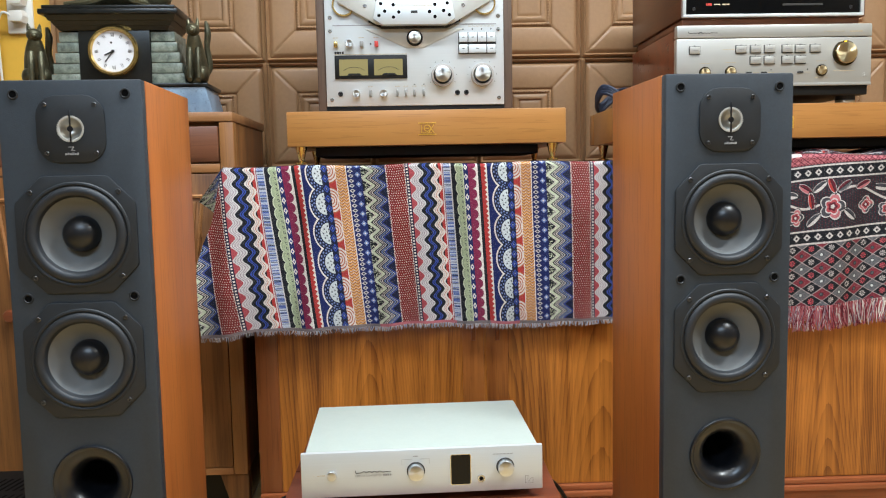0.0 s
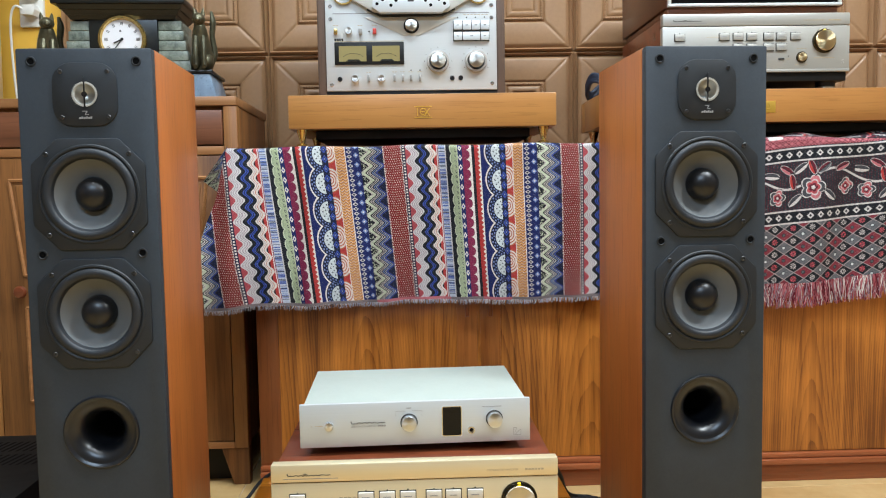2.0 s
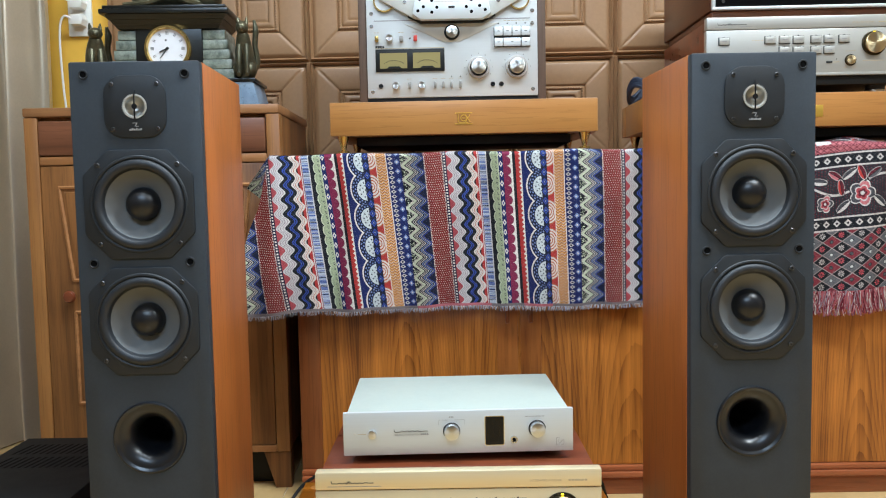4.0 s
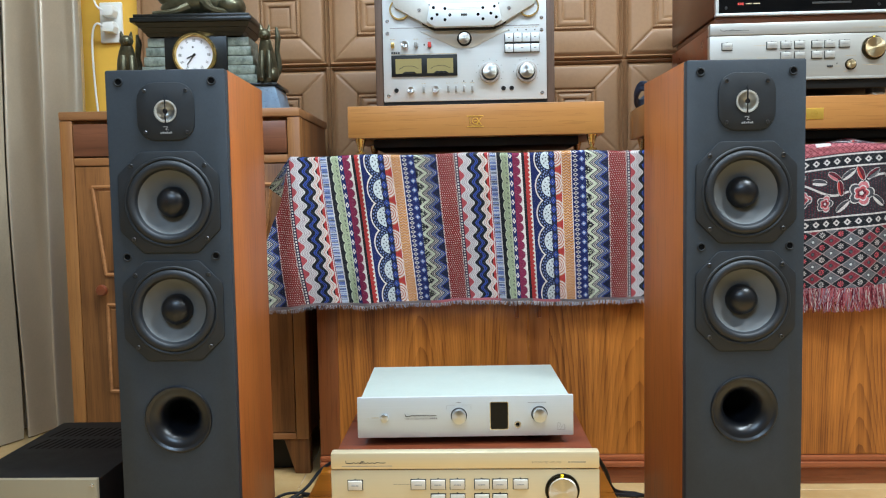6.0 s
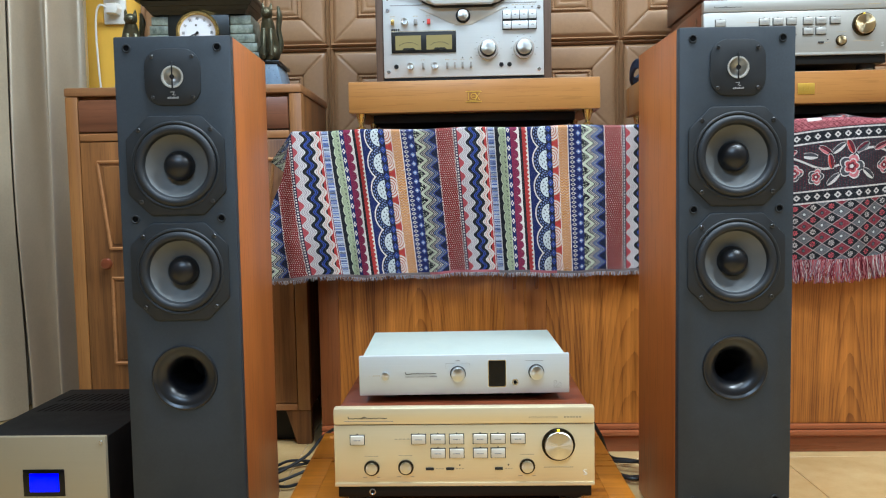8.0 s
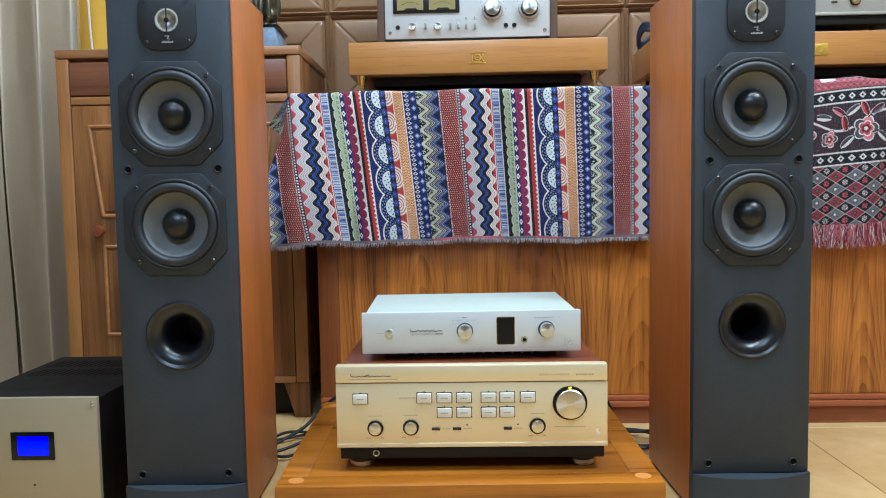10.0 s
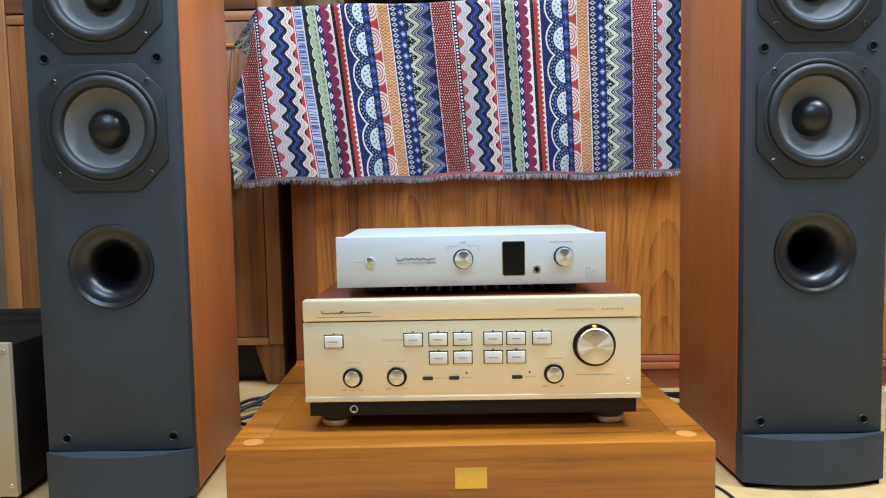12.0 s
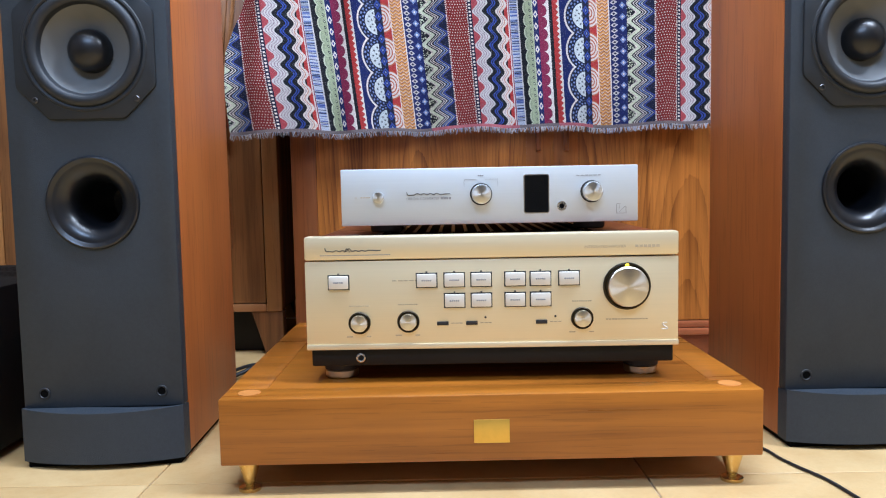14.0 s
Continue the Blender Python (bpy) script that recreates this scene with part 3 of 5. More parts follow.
def floral(s, d):
    """Colours of the rose-bordered throw: s across, d down, both in plan units."""
    s, d = np.broadcast_arrays(s, d)
    out = np.broadcast_to(C["char"], s.shape + (3,)).copy()

    def lay(mask, c):
        out[mask] = C[c]

    # top edge: pink trellis
    b = d < 0.034
    lay(b, "pink")
    m = abs(((s / 0.016) % 1) - 0.5) + abs(((d / 0.013) % 1) - 0.5)
    lay(b & (abs(m - 0.5) < 0.1), "wine")
    lay(b & (m < 0.2), "wine")
    lay(b & (d < 0.012) & (np.sin(s * 60) > 0.4), "white")
    # two chain borders
    for a in (0.036, 0.188):
        b = (d >= a) & (d < a + 0.034)
        lay(b, "black")
        m = abs(((s / 0.026) % 1) - 0.5) / 0.34 + abs(d - a - 0.017) / 0.0085
        lay(b & (m < 1), "white")
        lay(b & (m < 0.42), "black")
        lay(b & ((d < a + 0.004) | (d > a + 0.030)), "white")
    # roses on a dark dotted ground
    b = (d >= 0.070) & (d < 0.188)
    dots = (((s / 0.0075) % 1) < 0.4) & (((d / 0.0065 + np.floor(s / 0.0075) * 0.5) % 1) < 0.4)
    lay(b & dots, "wine")
    sp = s % 0.235
    stem = 0.115 + 0.022 * np.sin(2 * math.pi * sp / 0.235)
    lay(b & (abs(d - stem) < 0.0028), "white")
    for cx, cy, r, petals in ((0.12, 0.137, 0.033, 5), (0.03, 0.155, 0.022, 5), (0.212, 0.14, 0.022, 4)):
        x, y = sp - cx, d - cy
        rr, an = np.sqrt(x * x + y * y), np.arctan2(y, x)
        lobe = r * (0.72 + 0.28 * abs(np.cos(an * petals / 2)))
        side = np.floor((an + math.pi) / (2 * math.pi) * petals) % 2
        lay(b & (rr < lobe * 1.08), "black")
        lay(b & (rr < lobe), "white")
        lay(b & (rr < lobe * 0.9) & (side == 0), "slate")
        lay(b & (rr < lobe * 0.88) & (side == 1), "pink")
        lay(b & (rr < lobe * 0.62), "white")
        lay(b & (rr < lobe * 0.52), "dusk")
        lay(b & (rr < lobe * 0.34), "wine")
        lay(b & (rr < lobe * 0.16), "white")
    for cx, cy, tilt, c in ((0.055, 0.09, 0.6, "pink"), (0.07, 0.12, 1.4, "scarlet"), (0.09, 0.088, -0.6, "white"), (0.15, 0.09, -0.6, "grey"), (0.075, 0.165, -0.7, "white"), (0.165, 0.158, 0.7, "white"), (0.12, 0.087, 1.2, "scarlet"), (0.015, 0.1, 0.2, "white"), (0.2, 0.09, -0.4, "pink")):
        x, y = sp - cx, d - cy
        a, c2 = x * math.cos(tilt) + y * math.sin(tilt), -x * math.sin(tilt) + y * math.cos(tilt)
        m = (a / 0.021) ** 2 + (c2 / 0.0085) ** 2
        lay(b & (m < 1.25), "black")
        lay(b & (m < 1), "white")
        lay(b & (m < 0.8) & (c2 > 0), c)
        lay(b & (m < 0.8) & (c2 <= 0), "slate" if c == "white" else "wine")
        lay(b & (m < 1) & (abs(c2) < 0.001), "black")
    # lozenge field
    b = d >= 0.222
    p, q = s / 0.046 + d / 0.031, s / 0.046 - d / 0.031
    i, j = np.floor(p), np.floor(q)
    fu, fv = p % 1, q % 1
    disc, alt = (i - j) % 2 == 0, i % 2 == 0
    lay(b & disc & alt, "ash")
    lay(b & disc & ~alt, "plum")
    lay(b & ~disc, "black")
    lay(b & ((fu < 0.065) | (fv < 0.065)), "rib")
    x, y = (fu + fv - 1) * 0.046, (fu - fv) * 0.031
    rr, an = np.sqrt(x * x + y * y) / 0.0155, np.arctan2(y, x)
    inner = b & disc
    lay(inner & (rr < 0.62), "char")
    lay(inner & (rr < 0.42) & alt, "pale")
    lay(inner & (rr < 0.42) & ~alt, "grey")
    star = b & ~disc & (rr < 0.92) & (rr > 0.16) & (abs(np.sin(an * 4)) < 0.66)
    lay(star & alt, "white")
    lay(star & ~alt, "rose")
    return threads(out, 12)


def cloth_object(name, pieces, label):
    """Several grids (x, y, z, colours) joined as one cloth."""
    co, quads, cols, base = [], [], [], 0
    for x, y, z, c in pieces:
        x, y, z = np.broadcast_arrays(x, y, z)
        r, n = x.shape
        co.append(np.stack([x, y, z], -1).reshape(-1, 3) * K)
        i = np.arange(r * n).reshape(r, n) + base
        quads.append(np.stack([i[:-1, :-1], i[:-1, 1:], i[1:, 1:], i[1:, :-1]], -1).reshape(-1, 4))
        cols.append(np.concatenate([c.reshape(-1, 3), np.ones((r * n, 1))], 1))
        base += r * n
    me = bpy.data.meshes.new(name)
    me.from_pydata(np.concatenate(co).tolist(), [], np.concatenate(quads).tolist())
    me.color_attributes.new("weave", "FLOAT_COLOR", "POINT").data.foreach_set("color", np.concatenate(cols).astype(np.float32).ravel())
    finish(me, M["cloth"], 75)
    return tagged(new(name, me), label, "cloth")


def fringe(parent, xs, ys, zs, length, width, colours, seed, wild):
    """Loose threads along a hem."""
    rnd = np.random.RandomState(seed)
    n = len(xs)
    co, faces, cols = [], [], []
    for k in range(n):
        x, y, z = xs[k] + rnd.normal(0, width * 0.6), ys[k] - rnd.uniform(0, 0.004), zs[k] + 0.004
        ln = length * rnd.uniform(0.65, 1.15)
        lean, bow = rnd.normal(0, wild), rnd.normal(0, wild * 0.6)
        c = colours[rnd.randint(len(colours))] * rnd.uniform(0.75, 1.1)
        b = len(co)
        for j in range(4):
            f = j / 3
            px, pz = x + lean * ln * f + bow * ln * f * (1 - f) * 2, z - ln * f
            w = width * (1 - 0.4 * f)
            co += [(px - w, y, pz), (px + w, y - 0.0008, pz)]
            cols += [c, c]
        for j in range(3):
            faces.append((b + 2 * j, b + 2 * j + 1, b + 2 * j + 3, b + 2 * j + 2))
    me = bpy.data.meshes.new("fringe")
    me.from_pydata((np.array(co) * K).tolist(), [], faces)
    me.color_attributes.new("weave", "FLOAT_COLOR", "POINT").data.foreach_set("color", np.concatenate([np.array(cols), np.ones((len(cols), 1))], 1).astype(np.float32).ravel())
    finish(me, M["cloth"], 75)
    ob = new("fringe", me)
    ob.parent = parent
    return tagged(ob, kind="stuff")


def throw_surface(x, d):
    """Depth of the hanging striped throw in front of the console."""
    left = np.clip((-0.1 - x) / 0.36, 0, 1)
    f = 0.008 * np.sin(x * 31 + 0.5) + 0.006 * np.sin(x * 67 + 2 + d * 2) + 0.004 * np.sin(x * 17 + d * 9)
    return 1.996 - f * np.clip(d / 0.12, 0, 1) * 1.2 - 0.075 * left ** 1.3 * np.clip(d / 0.3, 0, 1)


TOPZ, DROP, RIGHT = 0.8935, 0.402, 0.556
d = np.linspace(0, DROP, 520)[:, None]
edge = np.interp(d, [0, 0.03, 0.1, 0.14, 0.18, 0.23, 0.3, DROP], [-0.405, -0.412, -0.424, -0.433, -0.449, -0.462, -0.463, -0.455])
tt = np.linspace(0, 1, 1280)[None, :]
x = edge + (RIGHT - edge) * tt
slant = np.interp(x, [-0.45, -0.2, 0.05, 0.45], [0.16, 0.125, 0.078, 0.01])
s = (x - slant * d + 0.022) / 0.445
hem = 0.003 * np.sin(x * 12 + 0.5) + 0.002 * np.sin(x * 33) + np.interp(x, [-0.46, -0.3, 0.55], [-0.002, 0.006, 0.01])
z = TOPZ - d + hem * (d / DROP) ** 3
z = z - 0.004 * (1 - np.clip(d / 0.02, 0, 1)) ** 2 + 0.0018 * np.sin(x * 23) * np.clip(1 - d / 0.05, 0, 1)
y = throw_surface(x, d) + 0.012 * np.clip(1 - d / 0.012, 0, 1) ** 2
woven_colours = stripes(s, d)
band = np.sin(x * 9.0 + 0.7) + 0.6 * np.sin(x * 23.0 + 1.0)
hem_colour = np.where((band > 0.35)[..., None], C["pink"], C["line"]) * (0.75 + 0.5 * np.random.RandomState(8).rand(*x.shape))[..., None]
woven_colours = np.where((d + 0 * x > DROP - 0.0075)[..., None], hem_colour, woven_colours)
main = (x, y, z, woven_colours)
hem_x, hem_y, hem_z = x[-1], y[-1], z[-1]
# the part lying on the console
db = np.linspace(0, 0.3, 40)[:, None]
xb = np.linspace(-0.405, RIGHT, 330)[None, :] + 0 * db
sb = (xb + 0.022) / 0.445
top_piece = (xb, 2.017 + db, np.interp(xb, x[0], z[0]) + 0.001 + 0 * db, stripes(sb, -db))
# the folded corner
a = np.linspace(0, 1, 60)[:, None]
b = np.linspace(0, 1, 60)[None, :]
fx = -0.402 - 0.068 * a * (1 - 0.3 * b) + 0.045 * b * a ** 2 - 0.004 * b
fz = 0.893 - 0.085 * a - 0.055 * b * (0.3 + 0.7 * a)
fy = 1.995 + 0.02 * a + 0.02 * np.sin(b * 3.1) * a - 0.012 * b
flap = (fx, fy, fz, stripes(0.985 - 0.1 * a + 0.03 * b * a, 0.9 - fz + 0.5 * b * 0.1))
throw = cloth_object("striped_throw", [main, top_piece, flap], "woven folk-striped throw in red, navy and cream over the console")
k = np.linspace(0, len(hem_x) - 1, 560).astype(int)
fringe(throw, hem_x[k], hem_y[k], hem_z[k] - 0.0035, 0.011, 0.0008, [C["white"], C["white"], C["cream"], C["grey"], C["haze"]], 3, 0.3)

d = np.linspace(0, 0.365, 400)[:, None]
tt = np.linspace(0, 1, 760)[None, :]
x = 0.6 + 0.95 * tt + 0 * d
rise = np.interp(x, [0.6, 0.85, 1.1, 1.3, 1.55], [-0.03, -0.012, 0.012, 0.03, 0.035])
y = 1.997 - (0.010 * np.sin(x * 19 + 1) + 0.006 * np.sin(x * 41 + d * 6)) * np.clip(d / 0.12, 0, 1) + 0.01 * np.clip(1 - d / 0.012, 0, 1) ** 2
hem = 0.008 * np.sin(x * 9 + 1.5) + 0.6 * rise
z = 0.892 - d + hem * (d / 0.365) ** 1.5 + 0.004 * np.sin(x * 14) * (1 - d / 0.365)
main = (x, y, z, floral(x, d + rise * (1 - 0.6 * (d / 0.365) ** 1.5) + 0.004))
db = np.linspace(0, 0.2, 40)[:, None]
xb = np.linspace(0.6, 1.55, 260)[None, :] + 0 * db
top_piece = (xb, 2.014 + db, np.interp(xb, x[0], z[0]) + 0.001 + 0.014 * np.clip(db / 0.06, 0, 1) * np.clip((xb - 0.98) / 0.1, 0, 1) * (1 + 0.6 * np.sin(xb * 26)), floral(xb * 1.0, 0.07 + db % 0.118))
rose_throw = cloth_object("rose_throw", [main, top_piece], "woven throw in wine, black and cream with roses and lozenges")
k = np.linspace(0, 759, 2300).astype(int)
fringe(rose_throw, x[-1][k], y[-1][k], z[-1][k], 0.056, 0.0009, [C["pink"], C["pink"], C["cream"], C["wine"], C["plum"], C["dusk"], C["mauve"]], 5, 0.2)


# ---- loudspeakers ----
def screw(parent, x, z, y, r=0.0036, mat="screwm"):
    part("screw", lathe(B(), [(r, y), (r, y - 0.0012), (r * 0.8, y - 0.002), (r * 0.42, y - 0.002), (r * 0.36, y - 0.0005), (0, y - 0.0005)], (x, 0, z), 16), mat, parent)


def chamfered(w, h, c):
    """Outline of a rectangle with its corners cut, in x, z."""
    return [(-w + c, -h), (w - c, -h), (w, -h + c), (w, h - c), (w - c, h), (-w + c, h), (-w, h - c), (-w, -h + c)]


def softened(w, h, c):
    """Outline of a rectangle whose cut corners run softly into the sides, in x, z."""
    pts = chamfered(w, h, c)
    out = []
    for k, p in enumerate(pts):
        a, b = pts[k - 1], pts[(k + 1) % len(pts)]
        for q, f in ((a, 0.2), (a, 0.08), (b, 0.08), (b, 0.2)):
            g = f if f > 0.1 else f * 0.55
            out.append((p[0] + (q[0] - p[0]) * g + (b[0] + a[0] - 2 * p[0]) * 0.012, p[1] + (q[1] - p[1]) * g + (b[1] + a[1] - 2 * p[1]) * 0.012))
    return out


def rounded(w, h, r):
    """Outline of a rectangle with round corners, in x, z."""
    return [(cx * (w - r) + r * math.cos(a), cz * (h - r) + r * math.sin(a)) for cx, cz, a0 in ((1, 1, 0), (-1, 1, 90), (-1, -1, 180), (1, -1, 270)) for a in [radians(a0 + k * 18) for k in range(6)]]


def woofer(parent, z):
    unit = part("woofer", prism(B(), [(a, b + z) for a, b in softened(0.0945, 0.0945, 0.043)], -0.004, 0.004, 0.002), "plate", parent, "black woofer frame with cut corners")
    cut(unit, lathe(B(), [(0, -0.05), (0.0765, -0.05), (0.0765, 0.05), (0, 0.05)], (0, 0, z), 64))
    part("basket_ring", lathe(B(), [(0.0845, -0.004), (0.083, -0.0056), (0.0805, -0.006), (0.0785, -0.0048), (0.0765, -0.003)], (0, 0, z), 72), "plate", unit)
    part("surround", lathe(B(), [(0.078, -0.0035)] + [(0.0695 + 0.008 * math.cos(w), -0.003 - 0.0066 * math.sin(w)) for w in np.linspace(0, math.pi, 14)] + [(0.0595, 0.001)], (0, 0, z), 72), "rubber", unit, "black rubber surround")
    part("cone", lathe(B(), [(0.0612, 0.0005), (0.054, 0.0065), (0.045, 0.0135), (0.035, 0.0195), (0.024, 0.025)], (0, 0, z), 72), "cone", unit, "grey woofer cone")
    part("dust_cap", lathe(B(), [(0.0295, 0.0225), (0.0295, 0.018)] + [(0.0288 * math.cos(w), 0.016 - 0.024 * math.sin(w)) for w in np.linspace(0.05, math.pi / 2 - 1e-4, 14)] + [(0, -0.008)], (0, 0, z), 48), "cap", unit, "black domed dust cap")
    for sx in (-1, 1):
        for sz in (-1, 1):
            screw(unit, sx * 0.068, z + sz * 0.068, -0.004, 0.0042)


def loudspeaker(x, y, turn):
    sp = thing("loudspeaker", x, y, 0, turn, "tall floor-standing loudspeaker, charcoal front and cherry wood sides", "loudspeaker", "pair of loudspeakers")
    W = 0.111
    shell = part("cabinet", box(B(), -W, W, 0.022, 0.3, 0.0085, 1.02, 0.002), "cherry", sp, "cherry-veneered cabinet")
    # baffle with real openings for the drivers and the port
    bm = box(B(), -W, W, 0.0, 0.022, 0.08, 1.02, 0.004)
    baffle = part("baffle", bm, "baffle", sp, "charcoal textured front baffle")
    cutters = lathe(B(), [(0, -0.05), (0.0615, -0.05), (0.0615, 0.05), (0, 0.05)], (0, 0, 0.3658), 64)
    for z in (0.776, 0.573):
        lathe(cutters, [(0, -0.05), (0.0765, -0.05), (0.0765, 0.05), (0, 0.05)], (0, 0, z), 64)
    lathe(cutters, [(0, -0.05), (0.021, -0.05), (0.021, 0.014), (0, 0.014)], (0, 0, 0.943), 32)
    cut(baffle, cutters)
    box_bm = B()
    lathe(box_bm, [(0, -0.05), (0.045, -0.05), (0.045, 0.16), (0, 0.16)], (0, 0, 0.3658), 32)
    for z in (0.776, 0.573):
        lathe(box_bm, [(0, -0.05), (0.0765, -0.05), (0.0765, 0.06), (0, 0.06)], (0, 0, z), 32)
    cut(shell, box_bm)
    # plinth with a bowed front
    bow = [(W * math.sin(w) / math.sin(0.75), -0.006 - 0.022 * (math.cos(w) - math.cos(0.75)) / (1 - math.cos(0.75))) for w in np.linspace(-0.75, 0.75, 21)]
    bm = B()
    low = [bm.verts.new((a, b, 0.0085)) for a, b in bow] + [bm.verts.new((W, 0.0215, 0.0085)), bm.verts.new((-W, 0.0215, 0.0085))]
    up = [bm.verts.new((a, b, 0.079 + 0.004 * (a / W) ** 2)) for a, b in bow] + [bm.verts.new((W, 0.0215, 0.079)), bm.verts.new((-W, 0.0215, 0.079))]
    for i in range(len(low)):
        j = (i + 1) % len(low)
        bm.faces.new((low[i], low[j], up[j], up[i]))
    bm.faces.new(low[::-1])
    bm.faces.new(up)
    part("plinth", bm, "baffle", sp, "charcoal bowed plinth")
    # inset base coloured black to draw the shadow gap along the floor
    part("base", box(B(), -W + 0.006, W - 0.006, -0.006, 0.29, 0.0, 0.0084), "hole", sp)
    for z in (0.776, 0.573):
        woofer(sp, z)
    # port
    part("port", lathe(B(), [(0.064, 0.0005), (0.0638, -0.0018), (0.0628, -0.0034), (0.061, -0.004), (0.0588, -0.003), (0.0565, -0.0004)] + [(0.0305 + 0.026 * (1 - math.sin(w)), 0.032 * (1 - math.cos(w))) for w in np.linspace(0.05, math.pi / 2, 22)] + [(0.0305, 0.15), (0, 0.15)], (0, 0, 0.3658), 64), "port", sp, "glossy black flared port")
    # tweeter
    tw = part("tweeter", prism(B(), [(a, b + 0.943) for a, b in rounded(0.053, 0.053, 0.033)], -0.003, 0.003, 0.0015), "plate", sp, "black tweeter plate")
    cut(tw, lathe(B(), [(0, -0.05), (0.0185, -0.05), (0.0185, 0.05), (0, 0.05)], (0, 0, 0.943), 32))
    teeth = B()
    lathe(teeth, [(0.0205, -0.003), (0.02, -0.0042), (0.0175, -0.0042), (0.0165, -0.001)], (0, 0, 0.943), 48)
    for k in range(36):
        w = 2 * math.pi * k / 36
        t = bmesh.new()
        bmesh.ops.create_cube(t, size=1.0)
        join(teeth, t, Matrix.Translation((0.0195 * math.cos(w), -0.0042, 0.943 + 0.0195 * math.sin(w))) @ Matrix.Rotation(-w, 4, "Y") @ Matrix.Diagonal((0.003, 0.0016, 0.0015, 1)))
    part("ring", teeth, "toothed", tw, "toothed metal ring")
    part("dome", lathe(B(), [(0.0172, -0.002), (0.0145, 0.003), (0.009, 0.009), (0.004, 0.0115), (0, 0.012)], (0, 0, 0.943), 40), "domem", tw, "inverted metal dome")
    bridge = box(B(), -0.0012, 0.0012, -0.0058, -0.0038, 0.921, 0.972, 0.0005)
    lathe(bridge, [(0.0, -0.0062), (0.0045, -0.0058), (0.0045, -0.0038), (0, -0.0038)], (0, 0, 0.943), 24)
    part("bridge", bridge, "cap", tw)
    for sx in (-1, 1):
        for sz in (-1, 1):
            screw(tw, sx * 0.038, 0.943 + sz * 0.038, -0.003, 0.0036)
    badge = B()
    for k in range(6):
        a = -0.0105 + 0.0036 * k
        top = 0.905 + (0.001 if k % 2 else 0.0)
        prism(badge, [(a, 0.9022), (a + 0.0027, 0.9022), (a + 0.0034, top), (a + 0.0008, top)], -0.0042, -0.003)
    prism(badge, [(-0.005, 0.9142), (0.003, 0.9142), (0.0038, 0.9155), (-0.0042, 0.9155)], -0.0042, -0.003)
    prism(badge, [(-0.001, 0.909), (0.0005, 0.909), (0.0032, 0.9142), (0.0018, 0.9142)], -0.0042, -0.003)
    prism(badge, [(0.0012, 0.9086), (0.0052, 0.9086), (0.0056, 0.9096), (0.0016, 0.9096)], -0.0042, -0.003)
    part("badge", badge, "softink", tw, "small pale badge")
    # sockets for the grille pegs
    for z, px in ((0.998, 0.0855), (0.675, 0.0825), (0.102, 0.081)):
        for sx in (-1, 1):
            part("peg_socket", lathe(B(), [(0.0085, -0.0002), (0.0078, -0.0016), (0.0062, -0.0018), (0.0052, -0.0004)], (sx * px, 0, z), 24), "plate", sp)
            part("peg_hole", lathe(B(), [(0.0054, -0.0008), (0, -0.0008)], (sx * px, 0, z), 16), "hole", sp)
    return sp


def cut(ob, cutters):
    """Take the cutters' shapes out of a mesh."""
    bmesh.ops.recalc_face_normals(cutters, faces=cutters.faces[:])
    for v in cutters.verts:
        v.co *= K
    me = bpy.data.meshes.new("scratch")
    cutters.to_mesh(me)
    cutters.free()
    tool = bpy.data.objects.new("scratch", me)
    scene.collection.objects.link(tool)
    tool.matrix_world = ob.parent.matrix_world if ob.parent and ob.parent.type == "EMPTY" else ob.parent.parent.matrix_world
    mod = ob.modifiers.new("cut", "BOOLEAN")
    mod.operation, mod.object, mod.solver = "DIFFERENCE", tool, "EXACT"
    bpy.context.view_layer.update()
    fresh = bpy.data.meshes.new_from_object(ob.evaluated_get(bpy.context.evaluated_depsgraph_get()))
    ob.modifiers.clear()
    ob.data = fresh
    fresh.polygons.foreach_set("use_smooth", [True] * len(fresh.polygons))
    fresh.set_sharp_from_angle(angle=radians(32))
    bpy.data.objects.remove(tool)


first = loudspeaker(-0.483, 1.38, 3)
copy_thing(first, pose(0.587 * K, 1.434 * K, 0, 0, 0, 3))


